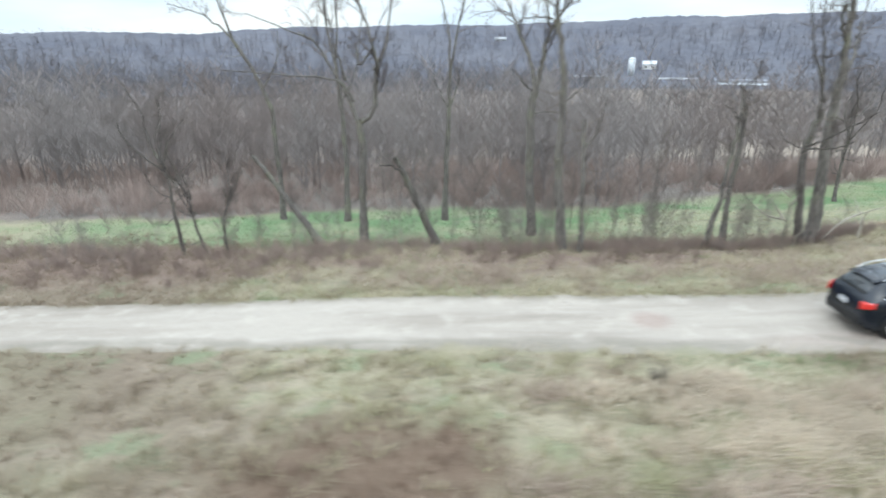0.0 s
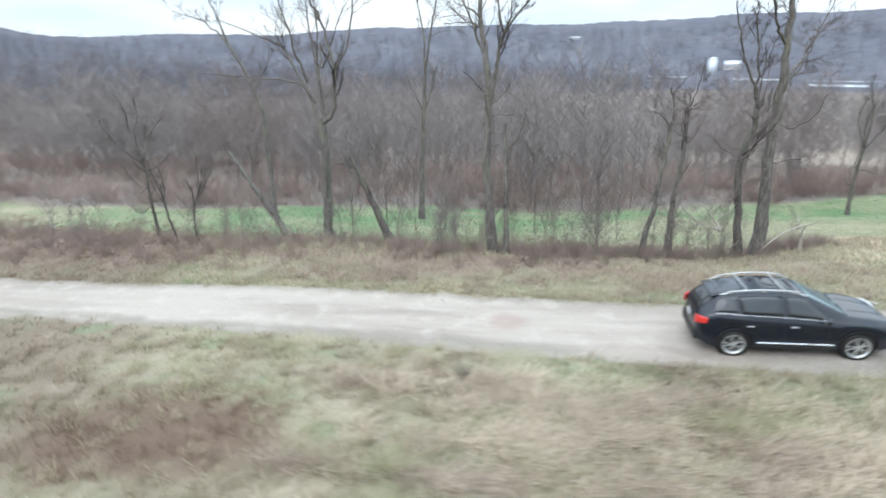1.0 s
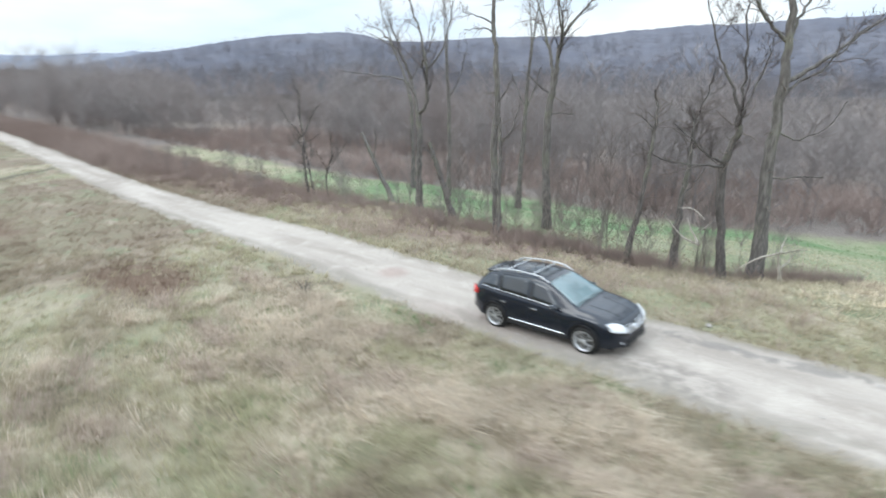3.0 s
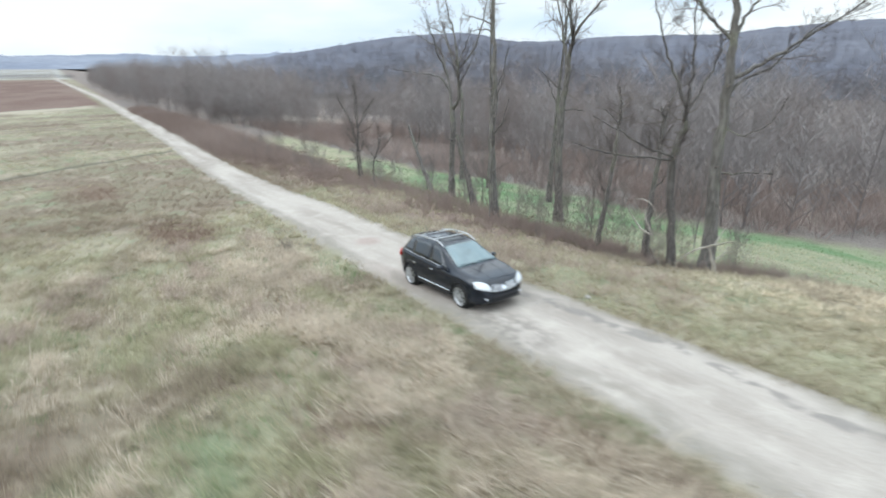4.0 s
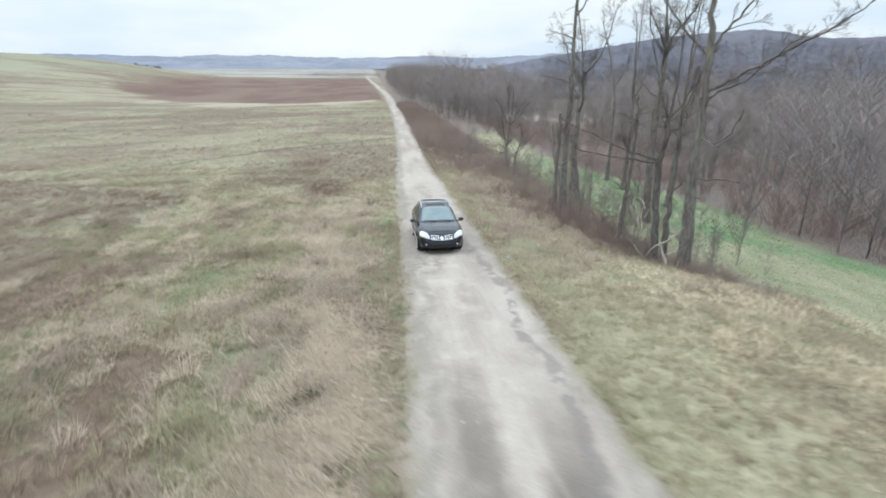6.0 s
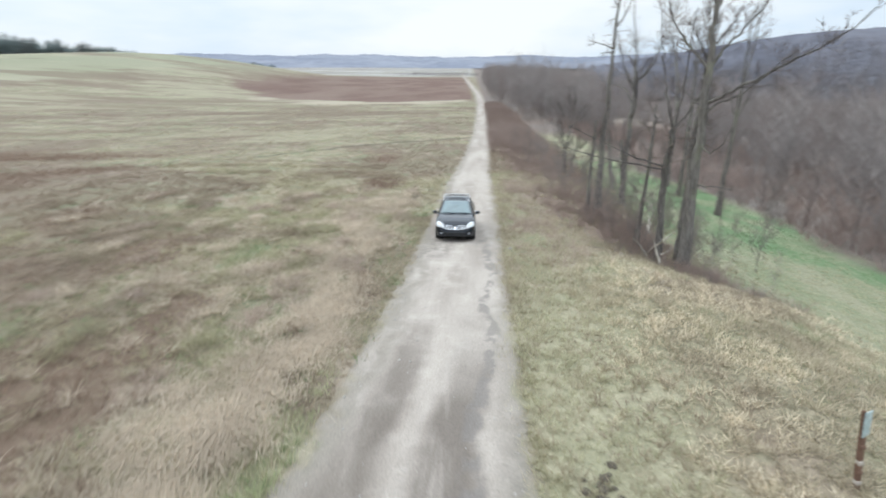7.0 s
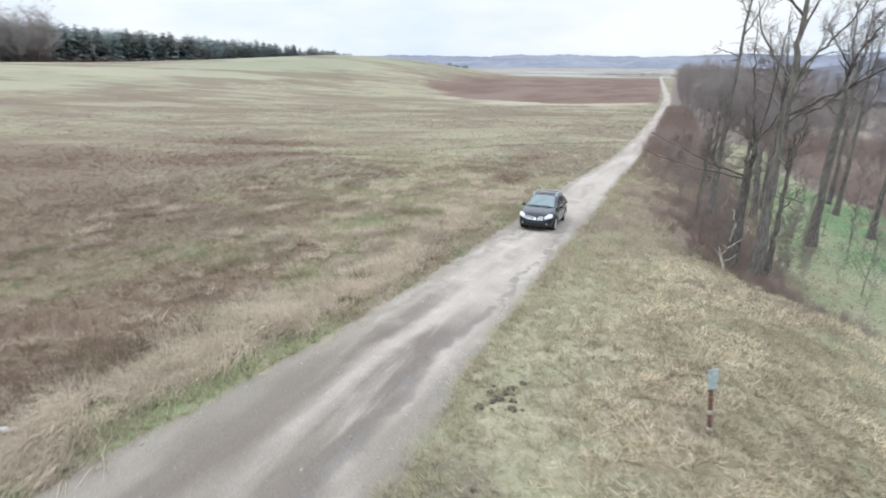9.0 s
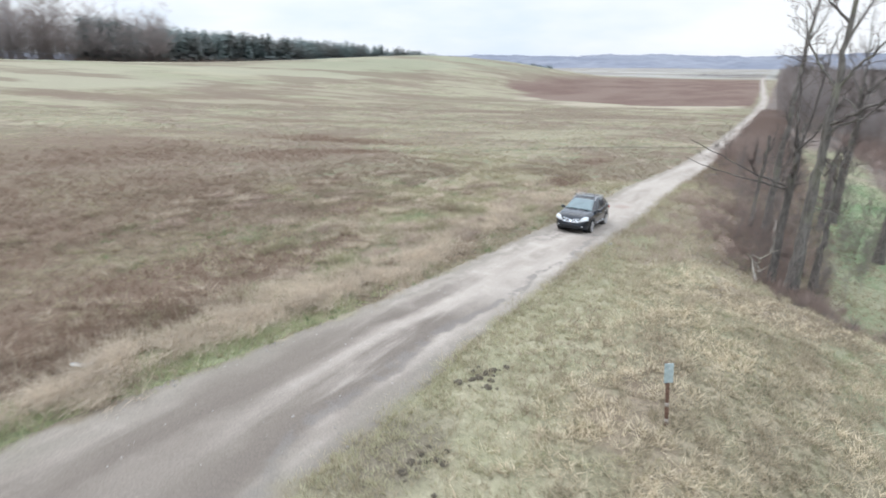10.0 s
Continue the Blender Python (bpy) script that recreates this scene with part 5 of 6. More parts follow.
def wooded(n, x0, x1, y0, y1, thin=1.0):
    p = np.c_[x0 + (x1 - x0) * rng.random(n), y0 + (y1 - y0) * rng.random(n)]
    for cx, cy, rx_, ry_ in CLEARINGS:
        p = p[np.hypot((p[:, 0] - cx) / rx_, (p[:, 1] - cy) / ry_) > 0.95]
    az, r = np.degrees(np.arctan2(-p[:, 0], p[:, 1])), np.hypot(p[:, 0], p[:, 1])
    p = p[~((az > -29) & (az < -9) & (r > 250) & (rng.random(len(p)) < 0.74))]
    n = len(p)
    return p[(p[:, 1] > wood_line(p[:, 0])) & (rng.random(n) < thin * (0.45 + 0.55 * smooth(drift(p[:, 0], p[:, 1], 18), 0.3, 0.6)))]


T_NEAR = [wood_template(40 + k, 200, 22, 0.0022) for k in range(6)]
T_FAR = [wood_template(60 + k, 42, 9) for k in range(4)]
woodland("valley_wood", M_WOOD, wooded(3200, -130, 130, 30, 115), 8.0, T_NEAR, 1.0, "dense bare grey-brown wood on the valley side")
woodland("roadside_wood", M_WOOD, wooded(1350, -420, -75, 17, 70), 10.5, T_NEAR, 0.9, "dense bare wood along the far track")
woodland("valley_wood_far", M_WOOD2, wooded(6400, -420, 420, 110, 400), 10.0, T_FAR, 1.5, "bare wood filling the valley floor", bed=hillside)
T_HILL = [wood_template(70 + k, 16, 7) for k in range(4)]
ha, hr = np.radians(-60 + 132 * rng.random(9000)), 330 + 290 * rng.random(9000) ** 0.8
open_ground = (np.degrees(ha) > -29) & (np.degrees(ha) < -9) & (hr < 440)
ha, hr = ha[~open_ground], hr[~open_ground]
keep_ = (hr < 470) | (rng.random(len(hr)) < 0.5)
ha, hr = ha[keep_], hr[keep_]
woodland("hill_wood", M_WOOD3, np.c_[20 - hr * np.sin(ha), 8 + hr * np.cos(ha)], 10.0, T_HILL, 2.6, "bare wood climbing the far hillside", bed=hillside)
woodland("saplings", M_TWIG, sown(46, -40, 11, 19.5, 24.5), 2.6, T_NEAR, 0.9, "thin leafless saplings in the brush on the bank")

woodland("saplings", M_TWIG, sown(15, -6, 13.0, 22.5, 30.0), 4.6, T_NEAR, 0.7, "tall thin leafless saplings between the bank trees")
woodland("saplings", M_TWIG, sown(38, 0, 16.0, 21.6, 28.0), 2.6, T_NEAR, 0.8, "twiggy saplings and suckers among the bank trees")


# ---- pine wood on the hill ----
def pine_template(seed):
    r = np.random.default_rng(seed)
    tris = [[np.array([-0.02, 0, 0]), np.array([0.02, 0, 0]), np.array([0, 0, 0.95])]]
    for _ in range(130):
        t = 0.05 + 0.93 * r.random() ** 0.85
        a = r.random() * 2 * np.pi
        ln = 0.25 * (1.04 - t) ** 0.7 * (0.5 + 0.6 * r.random()) + 0.02
        p = np.array([0, 0, t])
        q = p + np.array([math.cos(a) * ln, math.sin(a) * ln, (r.random() - 0.7) * ln])
        s = np.array([-math.sin(a), math.cos(a), r.normal(0, 0.7)]) * ln * 0.28
        tris.append([p, q - s, q + s])
    return np.array(tris)


T_PINE = [pine_template(80 + k) for k in range(4)]
k = 1300


def pine_height(p):
    az = np.degrees(np.arctan2(38 - p[:, 0], p[:, 1] - 18))
    return np.interp(az, [121, 124, 135, 150, 158, 166], [6, 10, 17, 20.5, 23, 26])


pa = np.radians(121.5 + 32 * rng.random(k) ** 0.9)
pd = np.interp(np.degrees(pa), [121, 135, 150, 168], [540, 480, 400, 340]) + 80 * rng.random(k)
woodland("pine_wood", M_PINE, np.c_[38 - pd * np.sin(pa), 18 + pd * np.cos(pa)], pine_height, T_PINE, 1.1, "dark green pine wood along the field's far edge", 0.3)
pa = np.radians(147 + 33 * rng.random(1000))
pd = np.interp(np.degrees(pa), [143, 180], [390, 310]) + 70 * rng.random(1000)
woodland("hilltop_wood", M_WOOD, np.c_[38 - pd * np.sin(pa), 18 + pd * np.cos(pa)], lambda p: 1.2 * pine_height(p), T_FAR, 1.3, "bare hardwoods beside the pines")

pa = np.radians(124 + 44 * rng.random(900))
pd = np.interp(np.degrees(pa), [121, 135, 150, 168], [535, 474, 394, 334]) - 6 * rng.random(900)
brush("roadside_brush", M_BRUSH, np.c_[38 - pd * np.sin(pa), 18 + pd * np.cos(pa)], 3.2, 14, "rusty brush along the foot of the pines")


# ---- far hedges ----
hd = np.linspace(0, 1, 90)[:, None] + 0.01 * rng.random((90, 1))
woodland("far_hedge", M_PINE, np.array([[-470.0, -255.0]]) * (1 - hd) + np.array([[-520.0, -185.0]]) * hd + rng.normal(0, 2.0, (90, 2)), 5.0, T_PINE, 1.5, "dark hedge down the slope of the green hill")
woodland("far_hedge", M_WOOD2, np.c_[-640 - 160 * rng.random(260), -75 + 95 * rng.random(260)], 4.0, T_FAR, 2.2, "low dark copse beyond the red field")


# ---- the car: a compact black crossover ----
def curve_of(pairs):
    xs, ys = [p[0] for p in pairs], [p[1] for p in pairs]
    return lambda x: float(np.interp(x, xs, ys))


# lengths run forwards from the front axle
TOP = curve_of([(-3.56, 0.62), (-3.55, 0.90), (-3.50, 1.05), (-3.42, 1.16), (-3.20, 1.38), (-3.05, 1.505), (-2.9, 1.555), (-2.6, 1.60), (-2.3, 1.63), (-2.0, 1.645), (-1.6, 1.635), (-1.3, 1.60), (-1.1, 1.545), (-0.8, 1.40), (-0.4, 1.18), (-0.2, 1.085), (0.0, 1.06), (0.3, 1.02), (0.55, 0.965), (0.70, 0.915), (0.79, 0.85), (0.87, 0.72), (0.92, 0.56)])
BELT = curve_of([(-3.56, 0.58), (-3.53, 0.86), (-3.46, 1.02), (-3.1, 1.12), (-2.5, 1.075), (-1.5, 1.01), (-0.6, 0.965), (0.0, 0.95), (0.4, 0.90), (0.62, 0.84), (0.78, 0.76), (0.88, 0.62), (0.92, 0.50)])
WIDE = curve_of([(-3.56, 0.62), (-3.51, 0.73), (-3.36, 0.82), (-3.0, 0.885), (-2.5, 0.90), (-1.0, 0.895), (0.0, 0.89), (0.35, 0.875), (0.6, 0.835), (0.75, 0.765), (0.85, 0.66), (0.92, 0.50)])
RAIL = curve_of([(-3.56, 0.54), (-3.45, 0.61), (-3.2, 0.545), (-3.05, 0.53), (-2.6, 0.585), (-1.8, 0.61), (-1.2, 0.60), (-0.8, 0.655), (-0.3, 0.74), (0.0, 0.76), (0.4, 0.72), (0.65, 0.66), (0.80, 0.57), (0.92, 0.42)])
SILL, ARCH, AXLES = 0.27, 0.405, (0.0, -2.69)


def car_section(x):
    """Half of the body's outline across, from sill to roof."""
    w, b, t, r = WIDE(x), BELT(x), TOP(x), RAIL(x)
    low = SILL + 0.06 * max(0, x - 0.55) / 0.4 + 0.16 * max(0, -3.2 - x) / 0.36
    for ax in AXLES:
        if abs(x - ax) < ARCH:
            low = max(low, 0.345 + math.sqrt(ARCH**2 - (x - ax) ** 2) * 1.0)
    low = min(low, b - 0.06)
    crown_ = min(0.05, max(0.004, (t - b) * 0.12))
    pts = [(w - 0.05, low), (w - 0.012, low + (b - low) * 0.25), (w + 0.006, low + (b - low) * 0.5), (w, low + (b - low) * 0.78), (w - 0.02, b - 0.01),
           (w - 0.05, b + (t - b) * 0.06)]
    for f in (0.3, 0.55, 0.8):
        pts.append((w - 0.05 + (r - w + 0.05) * f ** 1.1, b + (t - crown_ - b) * (0.06 + 0.94 * f)))
    pts += [(r, t - crown_), (r * 0.86, t - crown_ * 0.45), (r * 0.55, t - crown_ * 0.12), (r * 0.25, t), (0.0, t)]
    return pts


def box_mesh(sx, sy, sz, bevel=0.0, segs=2):
    bm = bmesh.new()
    bmesh.ops.create_cube(bm, size=1)
    bmesh.ops.scale(bm, vec=(sx, sy, sz), verts=bm.verts[:])
    if bevel:
        bmesh.ops.bevel(bm, geom=bm.edges[:], offset=bevel, segments=segs, affect="EDGES", profile=0.6)
    return bm


def moved(bm, x, y, z, rx_=0, ry_=0, rz_=0):
    bmesh.ops.transform(bm, matrix=pose(x, y, z, rx_, ry_, rz_), verts=bm.verts[:])
    return bm


def rounded(bm):
    for f in bm.faces:
        f.smooth = True
    return bm


def panel(name, rows, material, parent, label="", thick=0.012):
    """A thin curved panel from a grid of points, with a thickness."""
    p = np.array(rows, float)
    me_ = sheet(name, p)
    bm = bmesh.new()
    bm.from_mesh(me_)
    bpy.data.meshes.remove(me_)
    bmesh.ops.recalc_face_normals(bm, faces=bm.faces[:])
    bmesh.ops.solidify(bm, geom=bm.faces[:], thickness=-thick)
    rounded(bm)
    return part(name, bm, material, parent, label)


def rod(name, pts, radius, material, parent, label="", sides=8):
    t = Tubes()
    t.add(pts, np.full(len(pts), radius), sides)
    return part(name, t.mesh(name), material, parent, label)


def on_side(x, f, side, out=0.006):
    """A point on the flank at height share f between belt and roof rail."""
    s = car_section(x)
    a, b = s[5], s[9]
    ys, zs = [q[0] for q in s[5:10]], [q[1] for q in s[5:10]]
    z = a[1] + (b[1] - a[1]) * f
    return (x, side * (float(np.interp(z, zs, ys)) + out), z)


def on_top(x, y, out=0.006):
    s = sorted((q[0], q[1]) for q in car_section(x)[5:])
    return (x, y, float(np.interp(abs(y), [q[0] for q in s], [q[1] for q in s])) + out)


def on_nose(y, z, out=0.006):
    """The point of the nose at that height and distance from the middle."""
    lo, hi = 0.2, 0.92
    for _ in range(24):
        x = (lo + hi) / 2
        s = car_section(x)
        zs, ys = [q[1] for q in s], [q[0] for q in s]
        inside = zs[0] - 0.02 <= z <= zs[-1] and abs(y) <= float(np.interp(z, zs[:10], ys[:10])) + max(0, z - zs[9]) * -8
        lo, hi = (x, hi) if inside else (lo, x)
    return (lo + out, y, z)


def wheel(parent, x, side):
    """Tyre and alloy rim with five pairs of spokes."""
    hub = new("wheel")
    hub.parent = parent
    hub.matrix_local = pose(x, side * 0.79, 0.345, 0, 0, 0 if side > 0 else 180)
    prof = [(-0.105, 0.25), (-0.112, 0.30), (-0.085, 0.338), (0.0, 0.345), (0.085, 0.338), (0.112, 0.30), (0.105, 0.25)]
    a = np.linspace(0, 2 * np.pi, 40, endpoint=False)
    ring = np.array([[(r_ * math.cos(t), w_, r_ * math.sin(t)) for t in a] for w_, r_ in prof])
    part("tyre", sheet("tyre", ring, closed=True), M_RUBBER, hub)
    rim_ = np.array([[(r_ * math.cos(t), w_, r_ * math.sin(t)) for t in a] for w_, r_ in ((0.112, 0.262), (0.117, 0.24), (0.06, 0.215), (-0.09, 0.21))])
    part("rim", sheet("rim", rim_, closed=True), M_SILVER, hub, "silver alloy rim")
    disc_ = bmesh.new()
    bmesh.ops.create_cone(disc_, cap_ends=True, segments=32, radius1=0.2, radius2=0.2, depth=0.02)
    part("brake_backing", moved(disc_, 0, 0.0, 0, 90), M_TRIM, hub)
    cap = bmesh.new()
    bmesh.ops.create_cone(cap, cap_ends=True, segments=20, radius1=0.055, radius2=0.04, depth=0.03)
    part("hub_cap", moved(cap, 0, 0.105, 0, -90), M_SILVER, hub)
    for k in range(5):
        for d in (-13, 13):
            bm = box_mesh(0.20, 0.03, 0.028, 0.008)
            moved(bm, 0.125, 0.095, 0)
            bmesh.ops.rotate(bm, cent=(0, 0, 0), matrix=Matrix.Rotation(radians(72 * k + d), 3, "Y"), verts=bm.verts[:])
            part("spoke", bm, M_SILVER, hub)
    return hub


def build_car(m):
    car = new("car")
    tagged(car, "black compact crossover car with silver roof rails, on the gravel track", "car")
    xs = sorted(set(np.round(np.concatenate([np.linspace(-3.56, 0.92, 56), np.linspace(0.62, 0.92, 16)] + [ax + ARCH * np.cos(np.linspace(0, np.pi, 15)) for ax in AXLES] + [[ax - ARCH - 0.004, ax + ARCH + 0.004] for ax in AXLES]), 4)))
    rows = []
    for x in xs:
        s = car_section(x)
        rows.append([(x, y, z) for y, z in s] + [(x, -y, z) for y, z in s[-2::-1]])
    body_me = sheet("body", np.array(rows))
    bm = bmesh.new()
    bm.from_mesh(body_me)
    bpy.data.meshes.remove(body_me)
    for end in (0, len(xs) - 1):
        n_ = len(rows[0])
        bm.verts.ensure_lookup_table()
        bm.faces.new([bm.verts[end * n_ + k] for k in range(n_)])
    rounded(bm)
    part("body", bm, M_PAINT, car)
    part("underbody", moved(box_mesh(4.0, 1.45, 0.22, 0.05), -1.30, 0, 0.33), M_TRIM, car, "dark underbody")
    for ax in AXLES:
        for side in (1, -1):
            well = bmesh.new()
            bmesh.ops.create_cone(well, cap_ends=True, segments=28, radius1=0.40, radius2=0.40, depth=0.30)
            part("wheel_well", moved(well, ax, side * 0.66, 0.36, 90), M_TRIM, car)
    for ax in AXLES:
        for side in (1, -1):
            wheel(car, ax, side)
            arc = [(ax + (ARCH + 0.012) * math.cos(t), side * (WIDE(ax) - 0.01), 0.345 + (ARCH + 0.012) * math.sin(t)) for t in np.linspace(0.02, np.pi - 0.02, 15)]
            rod("arch_lip", arc, 0.016, M_TRIM, car)
    # glass
    ws = [[on_top(x, y * (RAIL(x) - 0.045)) for y in np.linspace(-1, 1, 13)] for x in np.linspace(-0.26, -1.10, 9)]
    panel("windshield", ws, M_SCREEN, car, "clear windscreen with the sky's reflection put into its colour")
    rw = [[on_top(x, y * (RAIL(x) - 0.06)) for y in np.linspace(-1, 1, 11)] for x in np.linspace(-3.10, -3.40, 5)]
    panel("rear_window", rw, M_GLASS, car, "dark tinted rear window")
    for side in (1, -1):
        def pane(name, x_low, x_high, lo=0.06, hi=0.9):
            grid = [[on_side(x_low[0] + (x_low[1] - x_low[0]) * u + ((x_high[0] + (x_high[1] - x_high[0]) * u) - (x_low[0] + (x_low[1] - x_low[0]) * u)) * (f - lo) / (hi - lo), f, side) for u in np.linspace(0, 1, 7)] for f in np.linspace(lo, hi, 6)]
            return panel(name, grid, M_GLASS, car, "dark tinted side window")
        pane("front_side_window", (-0.62, -1.55), (-1.14, -1.55))
        pane("rear_side_window", (-1.64, -2.52), (-1.64, -2.62))
        pane("quarter_window", (-2.62, -3.14), (-2.70, -2.90), 0.12, 0.82)
        # chrome along the belt, sill strip, handles
        rod("window_trim", [on_side(x, 0.035, side, 0.008) for x in np.linspace(-0.6, -3.1, 14)], 0.008, M_CHROME, car)
        rod("sill_strip", [(x, side * (WIDE(x) + 0.004), 0.40 + 0.02 * (-x) / 2.7) for x in np.linspace(-0.52, -2.18, 10)], 0.019, M_CHROME, car, "bright chrome sill strip")
        part("sill_cladding", moved(box_mesh(1.78, 0.05, 0.10, 0.02), -1.345, side * 0.868, 0.315), M_TRIM, car)
        for hx in (-1.40, -2.36):
            part("door_handle", moved(box_mesh(0.17, 0.035, 0.03, 0.012), hx, side * (WIDE(hx) + 0.018), 0.86), M_CHROME, car, "chrome door handle")
        for sx in (-0.62, -1.58, -2.46):
            seam = [(sx - 0.05 * abs(v), side * (WIDE(sx) + 0.0035), 0.44 + 0.5 * v) for v in np.linspace(0, 1, 6)]
            rod("door_seam", seam, 0.005, M_TRIM, car)
        # mirror
        arm = new("mirror")
        arm.parent = car
        arm.matrix_local = pose(-0.72, side * 0.90, 1.05, 0, 0, side * 12)
        shell = bmesh.new()
        bmesh.ops.create_uvsphere(shell, u_segments=14, v_segments=9, radius=0.5)
        bmesh.ops.scale(shell, vec=(0.15, 0.24, 0.16), verts=shell.verts[:])
        part("mirror_shell", moved(rounded(shell), 0, side * 0.10, 0.02), M_PAINT, arm)
        part("mirror_glass", moved(box_mesh(0.008, 0.18, 0.11, 0.003), -0.074, side * 0.10, 0.02), M_CHROME, arm)
        part("mirror_stalk", moved(box_mesh(0.06, 0.12, 0.03, 0.01), 0.01, side * 0.0, -0.02), M_TRIM, arm)
        # roof rail on its feet
        rail_pts = [(x, side * (RAIL(x) - 0.015), TOP(x) + (0.035 if -2.85 < x < -1.25 else -0.01)) for x in np.linspace(-2.98, -1.12, 17)]
        rod("roof_rail", rail_pts, 0.017, M_SILVER, car, "silver roof rail")
        for fx in (-2.78, -2.05, -1.35):
            part("rail_foot", moved(box_mesh(0.09, 0.03, 0.07, 0.01), fx, side * (RAIL(fx) - 0.015), TOP(fx) + 0.01), M_SILVER, car)
        # lamps
        lamp = [[on_nose(side * (0.47 + 0.34 * u), 0.64 + 0.10 * u + v * (0.05 + 0.15 * math.sin(np.pi * (0.15 + 0.7 * u))), 0.010) for u in np.linspace(0, 1, 11)] for v in np.linspace(0, 1, 7)]
        panel("headlight", lamp, M_LAMP, car, "large clear wraparound headlight", 0.04)
        tail = [[(-3.53 + 0.22 * u ** 1.4 + 0.03 * v, side * (0.65 + 0.185 * u ** 0.7 - 0.03 * v), 0.84 + 0.04 * u + 0.20 * v * (1 - 0.3 * u)) for u in np.linspace(0, 1, 7)] for v in np.linspace(0, 1, 5)]
        panel("tail_light", tail, M_REDLAMP, car, "red tail light", 0.05)
        fog = bmesh.new()
        bmesh.ops.create_cone(fog, cap_ends=True, segments=16, radius1=0.034, radius2=0.03, depth=0.03)
        part("fog_lamp", moved(fog, on_nose(0.60, 0.43)[0] - 0.01, side * 0.60, 0.43, 0, 90), M_LAMP, car)
    # roof cross bars and sunroof
    for bx in (-1.62, -2.42):
        rod("cross_bar", [(bx, y, TOP(bx) + 0.04) for y in np.linspace(-0.60, 0.60, 5)], 0.015, M_SILVER, car, "silver roof cross bar")
    panel("sunroof", [[on_top(x, y, 0.004) for y in np.linspace(-0.40, 0.40, 7)] for x in np.linspace(-1.30, -2.05, 6)], M_GLASS, car, "dark glass sunroof", 0.008)
    panel("spoiler", [[(x, y, float(np.interp(x, [-3.22, -2.95], [1.50, TOP(-2.95) + 0.012])) - 0.05 * (abs(y) / 0.5) ** 3) for y in np.linspace(-0.50, 0.50, 9)] for x in np.linspace(-3.22, -2.95, 5)], M_PAINT, car, "", 0.022)
    # grille: chrome bars in two wings round a blank round badge
    panel("grille_backing", [[on_nose(y, z, 0.004) for y in np.linspace(-0.42, 0.42, 15)] for z in np.linspace(0.59, 0.76, 6)], M_TRIM, car, "black grille opening", 0.008)
    for side in (1, -1):
        for k in range(4):
            y = side * (0.13 + 0.085 * k)
            rod("grille_bar", [on_nose(y, z, 0.012) for z in np.linspace(0.60 + 0.008 * k, 0.755, 4)], 0.011, M_CHROME, car, "chrome grille bar", 6)
        for z0 in (0.60, 0.675, 0.75):
            rod("grille_bar", [on_nose(side * y, z0 + 0.03 * (y - 0.1) / 0.32, 0.010) for y in np.linspace(0.09, 0.42, 6)], 0.012, M_CHROME, car, "chrome grille bar", 6)
    badge = bmesh.new()
    bmesh.ops.create_cone(badge, cap_ends=True, segments=24, radius1=0.075, radius2=0.06, depth=0.03)
    part("badge", moved(badge, on_nose(0, 0.675)[0] + 0.012, 0, 0.675, 0, 62), M_CHROME, car, "blank round chrome badge")
    rod("grille_surround", [on_nose(y, 0.60 + 0.07 * (abs(y) / 0.42) ** 2, 0.012) for y in np.linspace(-0.43, 0.43, 15)], 0.013, M_CHROME, car, "chrome grille surround")
    panel("lower_grille", [[on_nose(y, z, 0.005) for y in np.linspace(-0.46, 0.46, 13)] for z in np.linspace(0.375, 0.485, 4)], M_TRIM, car, "black lower air intake", 0.01)
    panel("bumper_lip", [[on_nose(y, z, 0.010) for y in np.linspace(-0.58, 0.58, 15)] for z in np.linspace(0.315, 0.36, 3)], M_TRIM, car, "", 0.02)
    panel("hood_edge", [[on_top(x, y, 0.004) for y in np.linspace(-0.42, 0.42, 9)] for x in (0.70, 0.712)], M_TRIM, car, "", 0.003)
    for y0 in (0.28, -0.28):
        rod("hood_crease", [on_top(x, y0 * (1.0 + 0.35 * (0.6 - x)), 0.001) for x in np.linspace(-0.12, 0.66, 8)], 0.008, M_PAINT, car, "", 6)
    part("rear_bumper", moved(box_mesh(0.16, 1.36, 0.28, 0.06), -3.50, 0, 0.50), M_TRIM, car)
    part("plate", moved(box_mesh(0.012, 0.32, 0.14, 0.004), -3.565, 0, 0.84), M_PLATE, car, "blank pale plate")
    for y0 in (0.52, -0.08):
        rod("wiper", [on_top(-0.25 - 0.06 * u, y0 - 0.5 * u, 0.022) for u in np.linspace(0, 1, 6)], 0.009, M_TRIM, car)
    rod("antenna", [(-2.85, 0, TOP(-2.85)), (-2.96, 0, TOP(-2.85) + 0.10), (-3.06, 0, TOP(-2.85) + 0.19)], 0.006, M_TRIM, car)
    car.matrix_world = m
    return car


CAR_X = 13.3
car_pitch = math.degrees(math.atan((float(road_z(CAR_X)) - float(road_z(CAR_X - 2.69))) / 2.69))
build_car(pose(CAR_X, 13.72, float(road_z(CAR_X)) + 0.0, 0, -car_pitch, 0))


